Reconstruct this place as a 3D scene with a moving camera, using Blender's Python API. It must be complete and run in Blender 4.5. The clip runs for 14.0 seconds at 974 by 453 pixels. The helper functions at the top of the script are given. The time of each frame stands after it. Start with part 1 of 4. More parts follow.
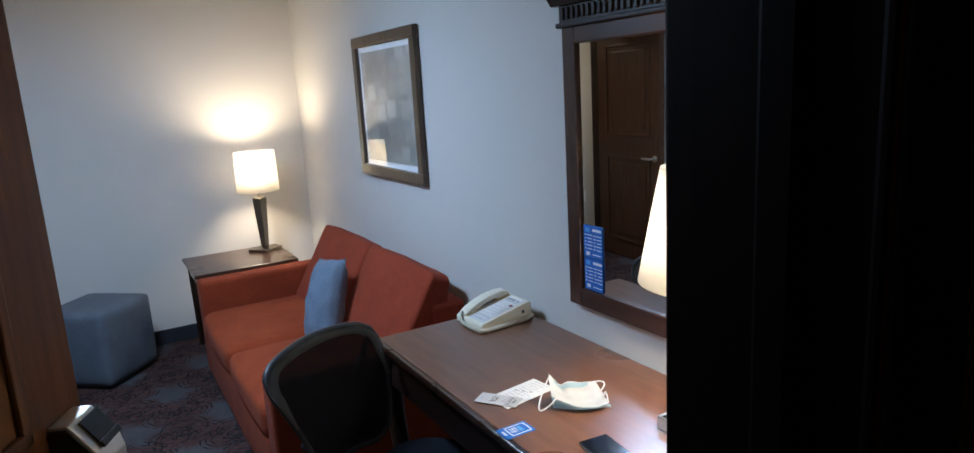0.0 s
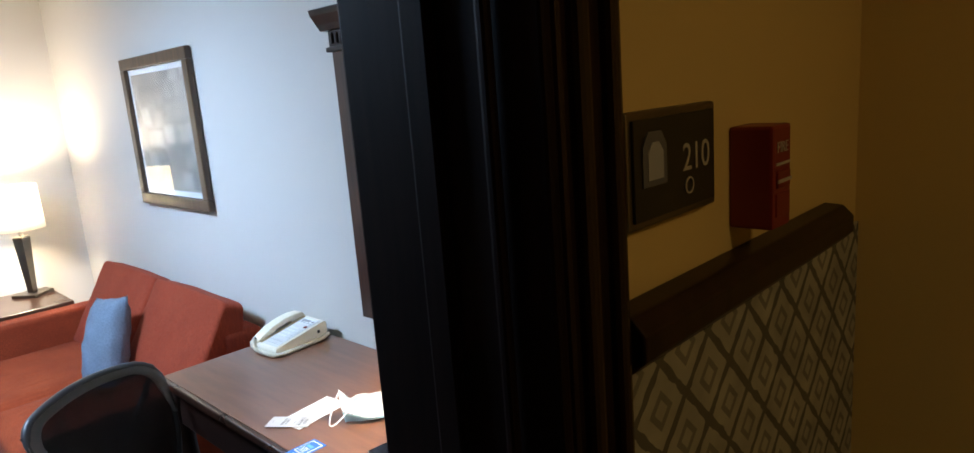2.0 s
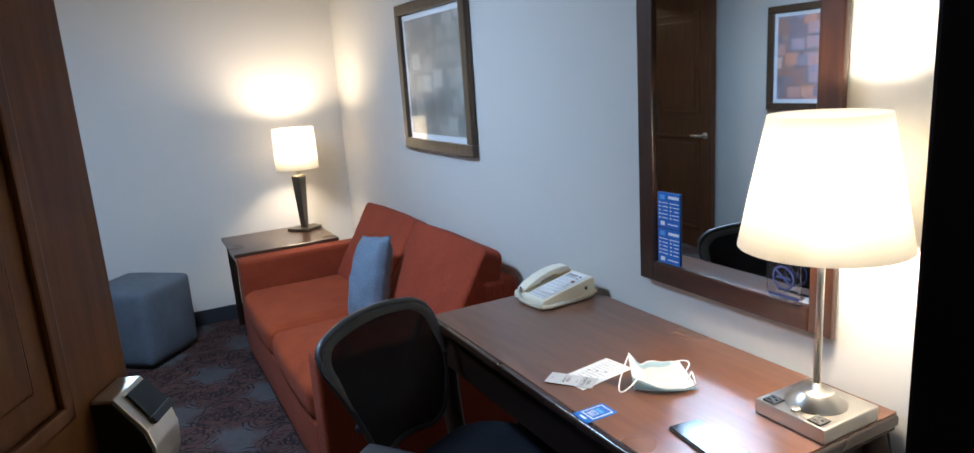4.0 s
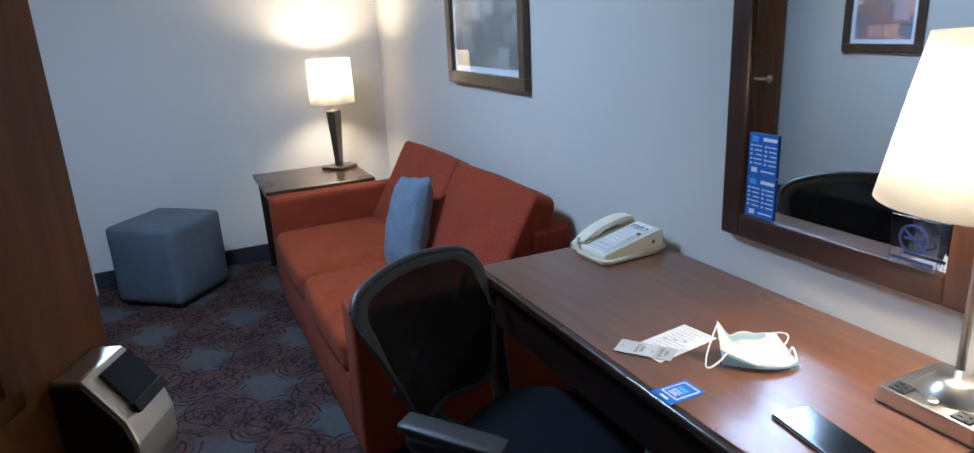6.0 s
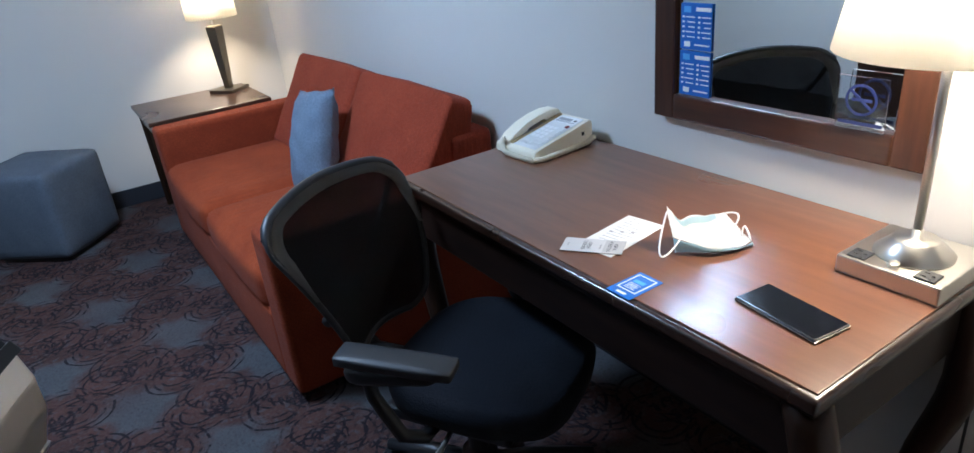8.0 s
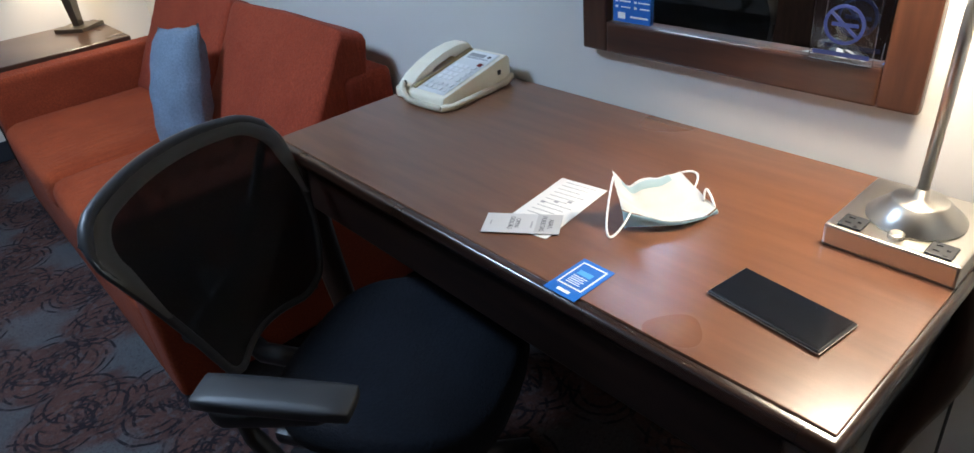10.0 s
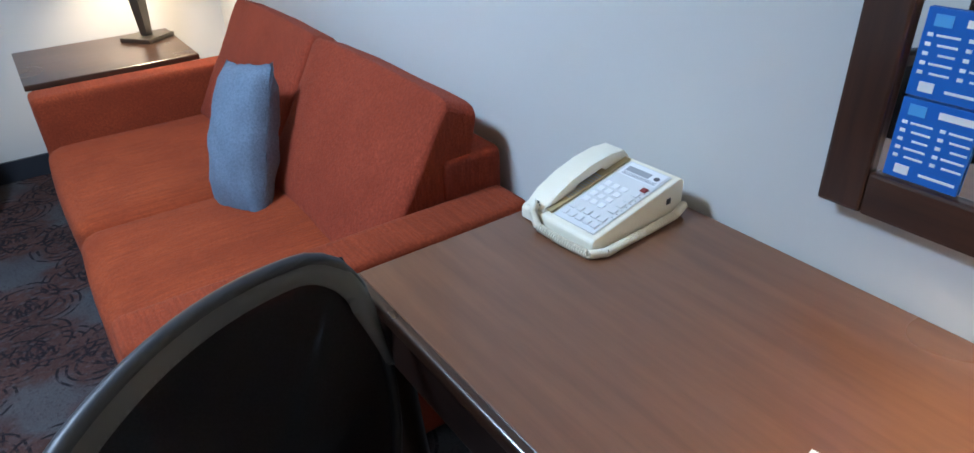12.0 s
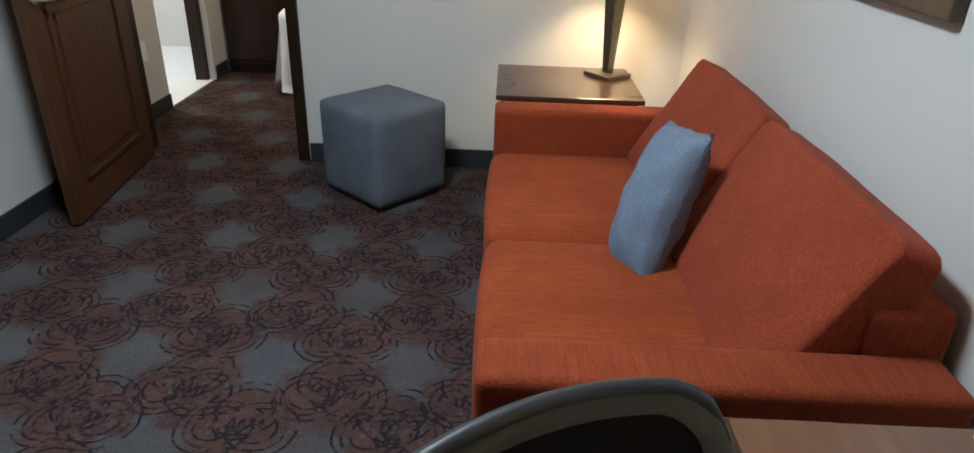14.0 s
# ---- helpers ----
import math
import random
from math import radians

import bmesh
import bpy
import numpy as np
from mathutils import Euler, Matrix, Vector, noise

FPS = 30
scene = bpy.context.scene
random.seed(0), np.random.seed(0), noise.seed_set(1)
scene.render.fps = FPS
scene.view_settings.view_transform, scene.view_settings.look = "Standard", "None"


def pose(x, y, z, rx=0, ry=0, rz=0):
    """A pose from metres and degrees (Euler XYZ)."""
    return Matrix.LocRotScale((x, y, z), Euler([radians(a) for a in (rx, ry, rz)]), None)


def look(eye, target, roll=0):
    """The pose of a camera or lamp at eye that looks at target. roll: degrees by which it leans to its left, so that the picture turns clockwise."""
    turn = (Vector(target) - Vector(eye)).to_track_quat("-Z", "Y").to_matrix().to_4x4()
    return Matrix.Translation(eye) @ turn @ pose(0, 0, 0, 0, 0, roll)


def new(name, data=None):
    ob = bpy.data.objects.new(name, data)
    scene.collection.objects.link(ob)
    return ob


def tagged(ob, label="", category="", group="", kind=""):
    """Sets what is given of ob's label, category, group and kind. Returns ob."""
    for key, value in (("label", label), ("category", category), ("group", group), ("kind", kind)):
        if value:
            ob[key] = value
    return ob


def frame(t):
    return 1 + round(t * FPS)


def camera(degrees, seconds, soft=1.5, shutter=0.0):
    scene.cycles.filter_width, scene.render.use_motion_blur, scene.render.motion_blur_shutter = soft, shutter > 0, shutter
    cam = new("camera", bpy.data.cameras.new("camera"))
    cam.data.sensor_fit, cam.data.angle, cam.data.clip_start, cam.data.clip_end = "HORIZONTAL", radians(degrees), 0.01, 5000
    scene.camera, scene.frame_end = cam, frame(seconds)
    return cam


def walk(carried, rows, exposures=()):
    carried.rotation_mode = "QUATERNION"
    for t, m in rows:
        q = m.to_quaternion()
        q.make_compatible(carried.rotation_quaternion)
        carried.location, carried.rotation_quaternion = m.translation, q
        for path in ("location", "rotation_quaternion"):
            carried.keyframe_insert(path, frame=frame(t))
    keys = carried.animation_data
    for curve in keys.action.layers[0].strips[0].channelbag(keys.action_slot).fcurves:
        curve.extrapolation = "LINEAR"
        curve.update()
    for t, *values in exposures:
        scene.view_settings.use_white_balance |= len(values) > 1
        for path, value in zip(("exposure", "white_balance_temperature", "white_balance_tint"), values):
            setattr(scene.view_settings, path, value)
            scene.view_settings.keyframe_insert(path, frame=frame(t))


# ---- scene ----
cam = camera(71.1, 14.0)
PATH = [
    (0, (0.189, 0.567, 1.605), (1.172, 2.26, 1.198), -3.3),
    (0.5, (0.236, 0.499, 1.624), (1.462, 2.024, 1.209), -3.7),
    (1, (0.24, 0.468, 1.621), (1.558, 1.918, 1.217), -4.0),
    (1.5, (0.24, 0.438, 1.622), (1.616, 1.833, 1.222), -4.4),
    (2, (0.231, 0.433, 1.614), (1.63, 1.806, 1.216), -4.4),
    (2.5, (0.208, 0.483, 1.603), (1.584, 1.877, 1.2), -3.7),
    (3, (0.178, 0.579, 1.585), (1.391, 2.116, 1.177), -3.7),
    (3.5, (0.161, 0.663, 1.544), (1.162, 2.344, 1.132), -4.1),
    (6, (0.221, 1.006, 1.454), (1.015, 2.745, 0.868), -2.9),
    (6.5, (0.215, 0.994, 1.411), (1.036, 2.691, 0.742), -3.9),
    (7, (0.233, 0.967, 1.424), (1.056, 2.648, 0.719), -4.5),
    (7.5, (0.238, 1.067, 1.421), (1.133, 2.698, 0.686), -5.0),
    (8, (0.248, 1.147, 1.378), (1.208, 2.691, 0.545), -5.9),
    (8.5, (0.258, 1.179, 1.363), (1.279, 2.644, 0.462), -5.6),
    (11, (0.598, 1.58, 1.296), (1.686, 2.87, 0.223), -5.5),
    (11.5, (0.645, 1.698, 1.3), (1.727, 2.999, 0.233), -3.8),
    (12, (0.657, 1.901, 1.341), (1.626, 3.331, 0.333), -2.2),
    (12.5, (0.669, 2.021, 1.377), (1.379, 3.623, 0.413), -1.1),
    (13, (0.729, 2.054, 1.363), (1.278, 3.732, 0.423), 0.8),
    (13.5, (0.725, 2.052, 1.362), (1.059, 3.8, 0.45), 1.5),
    (14, (0.672, 2.045, 1.366), (0.64, 3.835, 0.474), 2.0),
]
walk(cam, [(t, look(eye, target, roll)) for t, eye, target, roll in PATH],
     [(0.0, -0.52, 5950, 10), (0.5, -0.22, 5950, 10), (1.0, 0.3, 6050, 10), (1.5, 0.45, 6100, 10), (2.5, 0.4, 6100, 10), (3.0, 0.2, 6250, 10), (3.5, -0.15, 6150, 10),
      (6.0, -0.42, 5800, 10), (7.0, -0.1, 5700, 10), (8.0, -0.15, 5850, 10), (8.5, 0.0, 5750, 10), (11.0, -0.5, 6400, 10), (11.5, -0.5, 6400, 10), (12.0, 0.1, 6100, 10), (12.5, -0.05, 6350, 10), (13.0, 0.0, 6700, 10), (13.5, -0.06, 6950, 10), (14.0, -0.08, 7700, 10)])

# ---------------------------------------------------------------- world and lights
WALL_E, WALL_W, WALL_N, WALL_S = 1.56, -1.365, 5.51, 1.005
CEIL = 2.44
world = bpy.data.worlds.new("world")
scene.world = world
world.use_nodes = True
sky = world.node_tree.nodes.new("ShaderNodeTexSky")
sky.sky_type, sky.sun_disc, sky.sun_elevation = "NISHITA", False, radians(12)
world.node_tree.links.new(sky.outputs[0], world.node_tree.nodes["Background"].inputs[0])
world.node_tree.nodes["Background"].inputs[1].default_value = 0.05


def lamp(name, kind, place, energy, color, size, target=None):
    data = bpy.data.lights.new(name, kind)
    data.energy, data.color = energy, color
    if kind == "AREA":
        data.shape, data.size = "DISK", size
    else:
        data.shadow_soft_size = size
    ob = new(name, data)
    ob.matrix_world = look(place, target or (place[0], place[1] + 0.0001, place[2] - 1))
    return ob


DESK_LAMP = (1.392, 1.623)
SIDE_LAMP = (1.15, 5.22)
ROOM_LAMP = (0.06, 3.42)
lamp("room_ceiling_bulb", "AREA", (ROOM_LAMP[0], ROOM_LAMP[1], CEIL - 0.12), 71.0, (0.56, 0.75, 1.0), 0.44)
lamp("side_lamp_bulb", "POINT", (SIDE_LAMP[0], SIDE_LAMP[1], 1.17), 47.0, (1.0, 0.79, 0.53), 0.06)
lamp("desk_lamp_bulb", "POINT", (DESK_LAMP[0], DESK_LAMP[1], 1.26), 38.0, (1.0, 0.86, 0.67), 0.06)
lamp("corridor_bulb", "AREA", (0.75, -0.45, CEIL - 0.1), 2.9, (1.0, 0.66, 0.26), 0.3)
lamp("bathroom_bulb", "AREA", (-2.4, 6.9, CEIL - 0.1), 45.0, (0.78, 0.88, 1.0), 0.4)
# Unseen fill light added to brighten and warm the bedroom; it has no fixture.
lamp("bedroom_fill", "AREA", (-0.6, 6.6, CEIL - 0.1), 17.0, (1.0, 0.78, 0.5), 0.3)

# ---------------------------------------------------------------- materials


class Graph:
    """A material's nodes, with short ways to add and link them."""

    def __init__(self, name, rough=0.6, metal=0.0, spec=0.5):
        self.mat = bpy.data.materials.new(name)
        self.mat.use_nodes = True
        self.tree = self.mat.node_tree
        self.bsdf = self.tree.nodes["Principled BSDF"]
        self.bsdf.inputs["Roughness"].default_value = rough
        self.bsdf.inputs["Metallic"].default_value = metal
        self.bsdf.inputs["Specular IOR Level"].default_value = spec
        self.coord = None

    def where(self, scale=(1, 1, 1), rot=(0, 0, 0)):
        if self.coord is None:
            self.coord = self.tree.nodes.new("ShaderNodeTexCoord")
        m = self.tree.nodes.new("ShaderNodeMapping")
        m.inputs["Scale"].default_value = scale
        m.inputs["Rotation"].default_value = rot
        self.tree.links.new(self.coord.outputs["Object"], m.inputs["Vector"])
        return m.outputs[0]

    def noise(self, scale, detail=4.0, vector=None, rough=0.5):
        n = self.tree.nodes.new("ShaderNodeTexNoise")
        n.inputs["Scale"].default_value, n.inputs["Detail"].default_value = scale, detail
        n.inputs["Roughness"].default_value = rough
        self.tree.links.new(vector if vector is not None else self.where(), n.inputs["Vector"])
        return n.outputs["Fac"]

    def math(self, op, a, b=0.0, c=0.0):
        n = self.tree.nodes.new("ShaderNodeMath")
        n.operation = op
        for i, s in enumerate((a, b, c)):
            if isinstance(s, (int, float)):
                n.inputs[i].default_value = s
            else:
                self.tree.links.new(s, n.inputs[i])
        return n.outputs[0]

    def ramp(self, fac, *stops):
        n = self.tree.nodes.new("ShaderNodeValToRGB")
        while len(n.color_ramp.elements) < len(stops):
            n.color_ramp.elements.new(0.5)
        for e, (p, c) in zip(n.color_ramp.elements, stops):
            e.position, e.color = p, (*c, 1)
        self.tree.links.new(fac, n.inputs[0])
        return n.outputs[0]

    def mix(self, fac, a, b, blend="MIX"):
        n = self.tree.nodes.new("ShaderNodeMix")
        n.data_type, n.blend_type = "RGBA", blend
        for sock, s in ((n.inputs[0], fac), (n.inputs[6], a), (n.inputs[7], b)):
            if isinstance(s, (int, float)):
                sock.default_value = s
            elif isinstance(s, tuple):
                sock.default_value = (*s, 1)
            else:
                self.tree.links.new(s, sock)
        return n.outputs[2]

    def color(self, s):
        if isinstance(s, tuple):
            self.bsdf.inputs["Base Color"].default_value = (*s, 1)
        else:
            self.tree.links.new(s, self.bsdf.inputs["Base Color"])
        return self

    def rough(self, s):
        self.tree.links.new(s, self.bsdf.inputs["Roughness"])
        return self

    def bump(self, height, strength=0.2, distance=0.002):
        n = self.tree.nodes.new("ShaderNodeBump")
        n.inputs["Strength"].default_value, n.inputs["Distance"].default_value = strength, distance
        self.tree.links.new(height, n.inputs["Height"])
        self.tree.links.new(n.outputs[0], self.bsdf.inputs["Normal"])
        return self


def wood(name, dark, light, axis, rough=0.35, spec=0.5, coat=0.0, gloss=0.2):
    g = Graph(name, rough, spec=spec)
    stretch = [14, 14, 14]
    stretch[axis] = 1.2
    grain = g.noise(3.2, 6, g.where(tuple(stretch)), 0.6)
    fine = g.noise(9.0, 5, g.where(tuple(s * 2.2 for s in stretch)), 0.7)
    blotch = g.noise(2.5, 2)
    base = g.ramp(grain, (0.32, dark), (0.68, light))
    base = g.mix(g.math("MULTIPLY", blotch, 0.35), base, dark)
    base = g.mix(g.math("MULTIPLY", fine, 0.25), base, tuple(c * 0.5 for c in dark))
    g.color(base).bump(fine, 0.08, 0.001)
    g.rough(g.math("ADD", g.math("MULTIPLY", blotch, 0.14), rough - 0.07))
    if coat:
        g.bsdf.inputs["Coat Weight"].default_value = coat
        g.bsdf.inputs["Coat Roughness"].default_value = gloss
    return g.mat


def paint(name, color, rough=0.75, bumps=160.0, strength=0.15):
    g = Graph(name, rough, spec=0.3)
    g.color(g.mix(g.math("MULTIPLY", g.noise(1.7, 5), 0.35), color, tuple(c * 0.86 for c in color)))
    return g.bump(g.noise(bumps, 3), strength, 0.0015).mat


def cloth(name, color, dark, weave=420.0, streak=None):
    g = Graph(name, 0.9, spec=0.15)
    threads = g.noise(weave, 2)
    cloud = g.noise(7.0, 4)
    base = g.ramp(cloud, (0.3, dark), (0.72, color))
    if streak:
        lines = g.noise(5.0, 5, g.where(streak), 0.7)
        base = g.mix(g.math("MULTIPLY", g.ramp(lines, (0.40, (0, 0, 0)), (0.60, (1, 1, 1))), 0.66), base, tuple(c * 0.66 for c in dark))
    coarse = g.ramp(g.noise(150.0, 3, None, 0.7), (0.38, (0, 0, 0)), (0.66, (1, 1, 1)))
    base = g.mix(g.math("MULTIPLY", coarse, 0.50), base, tuple(c * 0.55 for c in dark))
    base = g.mix(g.math("MULTIPLY", threads, 0.3), base, tuple(c * 0.6 for c in dark))
    g.color(base).bump(g.math("ADD", threads, coarse), 0.55, 0.002)
    g.bsdf.inputs["Sheen Weight"].default_value = 0.03
    g.bsdf.inputs["Sheen Roughness"].default_value = 0.5
    return g.mat


def metal(name, color, rough=0.3):
    g = Graph(name, rough, 1.0)
    g.color(color)
    return g.rough(g.math("ADD", g.math("MULTIPLY", g.noise(60, 3, g.where((1, 1, 12))), 0.15), rough - 0.06)).mat


def plain(name, color, rough=0.5, spec=0.5, spots=30.0, vary=0.12):
    g = Graph(name, rough, spec=spec)
    g.color(g.mix(g.math("MULTIPLY", g.noise(spots, 3), vary * 2), color, tuple(c * 0.7 for c in color)))
    return g.mat


def carpet():
    g = Graph("carpet", 0.97, spec=0.05)
    sep = g.tree.nodes.new("ShaderNodeSeparateXYZ")
    warp = g.tree.nodes.new("ShaderNodeMix")
    warp.data_type = "VECTOR"
    n = g.tree.nodes.new("ShaderNodeTexNoise")
    n.inputs["Scale"].default_value, n.inputs["Detail"].default_value = 9.0, 2.0
    place = g.where()
    g.tree.links.new(place, n.inputs["Vector"])
    warp.inputs[0].default_value = 0.022
    g.tree.links.new(place, warp.inputs[4])
    g.tree.links.new(n.outputs["Color"], warp.inputs[5])
    g.tree.links.new(warp.outputs[1], sep.inputs[0])
    x, y = sep.outputs[0], sep.outputs[1]

    def rosettes(shift_x, shift_y, wide, deep):
        row = g.math("FLOOR", g.math("DIVIDE", g.math("ADD", y, shift_y), deep))
        odd = g.math("MULTIPLY", g.math("MODULO", g.math("ADD", row, 40.0), 2.0), wide / 2)
        u = g.math("SUBTRACT", g.math("FRACT", g.math("DIVIDE", g.math("ADD", g.math("ADD", x, shift_x), odd), wide)), 0.5)
        v = g.math("SUBTRACT", g.math("FRACT", g.math("DIVIDE", g.math("ADD", y, shift_y), deep)), 0.5)
        u, v = g.math("MULTIPLY", u, wide), g.math("MULTIPLY", v, deep)
        d = g.math("SQRT", g.math("ADD", g.math("MULTIPLY", u, u), g.math("MULTIPLY", v, v)))
        angle = g.math("ARCTAN2", v, u)
        return d, angle

    ground = g.ramp(g.noise(3.0, 3), (0.35, (0.074, 0.077, 0.084)), (0.7, (0.100, 0.102, 0.108)))
    ground = g.mix(g.math("MULTIPLY", g.ramp(g.noise(2.2, 2), (0.45, (0, 0, 0)), (0.62, (1, 1, 1))), 0.35), ground, (0.075, 0.040, 0.036))
    red = g.ramp(g.noise(6.0, 3), (0.3, (0.056, 0.030, 0.026)), (0.7, (0.100, 0.048, 0.039)))
    color = ground
    lines_all = None
    for sx, sy, size in ((0.226, 0.275, 0.180), (0.235, 0.012, 0.168)):
        d, angle = rosettes(sx, sy, 0.43, 0.404)
        petal = g.math("MULTIPLY", g.math("SINE", g.math("MULTIPLY", angle, 6.0)), 0.012)
        lump = g.math("MULTIPLY", g.math("SUBTRACT", g.noise(16.0, 3), 0.5), 0.10)
        reach = g.math("ADD", d, petal)
        soft = g.ramp(g.math("ADD", reach, lump), (size - 0.045, (1, 1, 1)), (size + 0.005, (0, 0, 0)))
        patchy = g.ramp(g.noise(38.0, 4), (0.34, (0.4, 0.4, 0.4)), (0.48, (1, 1, 1)))
        color = g.mix(g.math("MULTIPLY", soft, patchy), color, red)
        # scrolls: thin overlapping circles about each rosette
        for ox, oy, radii in ((0.0, 0.0, (0.035, 0.065)), (0.060, 0.02, (0.055, 0.080, 0.105)), (-0.060, 0.02, (0.055, 0.080, 0.105)), (0.0, -0.06, (0.080, 0.11))):
            e, turn = rosettes(sx + ox, sy + oy, 0.43, 0.404)
            for r in radii:
                ring = g.math("LESS_THAN", g.math("ABSOLUTE", g.math("SUBTRACT", e, r)), 0.0042)
                lines_all = ring if lines_all is None else g.math("MAXIMUM", lines_all, ring)
    broken = g.ramp(g.noise(22.0, 3), (0.40, (0, 0, 0)), (0.52, (1, 1, 1)))
    color = g.mix(g.math("MULTIPLY", g.math("MULTIPLY", lines_all, broken), 0.92), color, (0.012, 0.011, 0.016))
    fleck = g.ramp(g.noise(75.0, 3, None, 0.7), (0.56, (0, 0, 0)), (0.68, (1, 1, 1)))
    color = g.mix(g.math("MULTIPLY", fleck, 0.45), color, (0.14, 0.105, 0.10))
    dark_fleck = g.ramp(g.noise(110.0, 3, None, 0.7), (0.54, (0, 0, 0)), (0.66, (1, 1, 1)))
    color = g.mix(g.math("MULTIPLY", dark_fleck, 0.6), color, (0.018, 0.013, 0.014))
    pile = g.noise(420.0, 2)
    color = g.mix(g.ramp(pile, (0.4, (0, 0, 0)), (0.75, (0.7, 0.7, 0.7))), color, (0.02, 0.016, 0.016))
    g.color(color).bump(pile, 0.6, 0.004)
    return g.mat


def lattice():
    g = Graph("lattice_wallpaper", 0.8, spec=0.2)
    sep = g.tree.nodes.new("ShaderNodeSeparateXYZ")
    g.tree.links.new(g.where(), sep.inputs[0])
    a = g.math("ADD", sep.outputs[0], sep.outputs[2])
    b = g.math("SUBTRACT", sep.outputs[0], sep.outputs[2])
    fa = g.math("ABSOLUTE", g.math("SUBTRACT", g.math("FRACT", g.math("DIVIDE", a, 0.11)), 0.5))
    fb = g.math("ABSOLUTE", g.math("SUBTRACT", g.math("FRACT", g.math("DIVIDE", b, 0.11)), 0.5))
    wear = g.math("MULTIPLY", g.math("SUBTRACT", g.noise(40.0, 4), 0.5), 0.16)
    bars = g.math("MAXIMUM", g.math("LESS_THAN", g.math("ADD", fa, wear), 0.07), g.math("LESS_THAN", g.math("ADD", fb, wear), 0.07))
    inner = g.math("MULTIPLY", g.math("GREATER_THAN", g.math("MINIMUM", fa, fb), 0.28), g.math("LESS_THAN", g.math("MINIMUM", fa, fb), 0.38))
    base = g.ramp(g.noise(14.0, 4), (0.3, (0.26, 0.25, 0.2)), (0.7, (0.4, 0.38, 0.3)))
    base = g.mix(g.math("MULTIPLY", inner, 0.6), base, (0.09, 0.085, 0.07))
    g.color(g.mix(g.math("MULTIPLY", bars, 0.8), base, (0.06, 0.055, 0.042)))
    return g.mat


def print_art(name, stops):
    g = Graph(name, 0.6)
    v = g.tree.nodes.new("ShaderNodeTexVoronoi")
    v.distance = "CHEBYCHEV"
    v.inputs["Scale"].default_value = 9.0
    g.tree.links.new(g.where((1, 0.9, 1.25)), v.inputs["Vector"])
    bw = g.tree.nodes.new("ShaderNodeRGBToBW")
    g.tree.links.new(v.outputs["Color"], bw.inputs[0])
    base = g.ramp(g.math("ADD", g.math("MULTIPLY", bw.outputs[0], 0.75), g.math("MULTIPLY", g.noise(12.0, 5), 0.3)), *stops)
    edge = g.math("MULTIPLY", g.math("GREATER_THAN", v.outputs["Distance"], 0.42), 0.5)
    return g.color(g.mix(edge, base, (0.05, 0.045, 0.04))).mat


def shade_cloth(name, color):
    g = Graph(name, 0.9, spec=0.1)
    out = g.tree.nodes["Material Output"]
    tr = g.tree.nodes.new("ShaderNodeBsdfTranslucent")
    tr.inputs[0].default_value = (*color, 1)
    g.color(color)
    m = g.tree.nodes.new("ShaderNodeMixShader")
    m.inputs[0].default_value = 0.6
    g.tree.links.new(g.bsdf.outputs[0], m.inputs[1])
    g.tree.links.new(tr.outputs[0], m.inputs[2])
    g.tree.links.new(m.outputs[0], out.inputs[0])
    return g.mat


def clear(name, rough=0.02, tint=(0.95, 0.97, 1.0)):
    g = Graph(name, rough)
    g.color(tint)
    g.bsdf.inputs["Transmission Weight"].default_value = 1.0
    g.bsdf.inputs["IOR"].default_value = 1.45
    return g.mat


def glowing(name, color, strength):
    g = Graph(name, 0.4)
    g.color((0.8, 0.8, 0.8))
    g.bsdf.inputs["Emission Color"].default_value = (*color, 1)
    g.bsdf.inputs["Emission Strength"].default_value = strength
    return g.mat


WALL_PAINT = paint("wall_paint", (0.60, 0.585, 0.555), 0.8)
CEIL_PAINT = paint("ceiling_paint", (0.62, 0.61, 0.59), 0.85, 220, 0.3)
HALL_PAINT = paint("hall_paint", (0.62, 0.46, 0.17), 0.7)
TILE_WHITE = plain("white_tile", (0.75, 0.77, 0.79), 0.25)
CARPET = carpet()
LATTICE = lattice()
DARK_WOOD = wood("dark_wood", (0.016, 0.008, 0.005), (0.042, 0.019, 0.011), 2, 0.34, 0.22)
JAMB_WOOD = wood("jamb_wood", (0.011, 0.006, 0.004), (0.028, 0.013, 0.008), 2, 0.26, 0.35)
# Darker than dark_wood: shade on the desk aprons is put into the colour.
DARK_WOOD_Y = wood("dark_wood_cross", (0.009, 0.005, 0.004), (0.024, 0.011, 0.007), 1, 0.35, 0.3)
# Darker, duller copy of jamb_wood; shade on the reveal is put into the colour.
JAMB_SHADED = wood("jamb_shaded_wood", (0.008, 0.004, 0.003), (0.020, 0.009, 0.006), 2, 0.55, 0.08)
EDGE_WOOD = wood("dark_edge_wood", (0.020, 0.009, 0.005), (0.050, 0.021, 0.012), 1, 0.28, 0.5, 0.6, 0.14)
DOOR_WOOD = wood("door_wood", (0.085, 0.030, 0.008), (0.17, 0.064, 0.018), 2, 0.45, 0.2)
DESK_WOOD = wood("desk_wood", (0.130, 0.052, 0.026), (0.195, 0.082, 0.041), 1, 0.30, 0.5, 0.5, 0.22)
TABLE_WOOD = wood("table_wood", (0.035, 0.016, 0.010), (0.075, 0.034, 0.02), 0, 0.3, 0.5, 0.3)
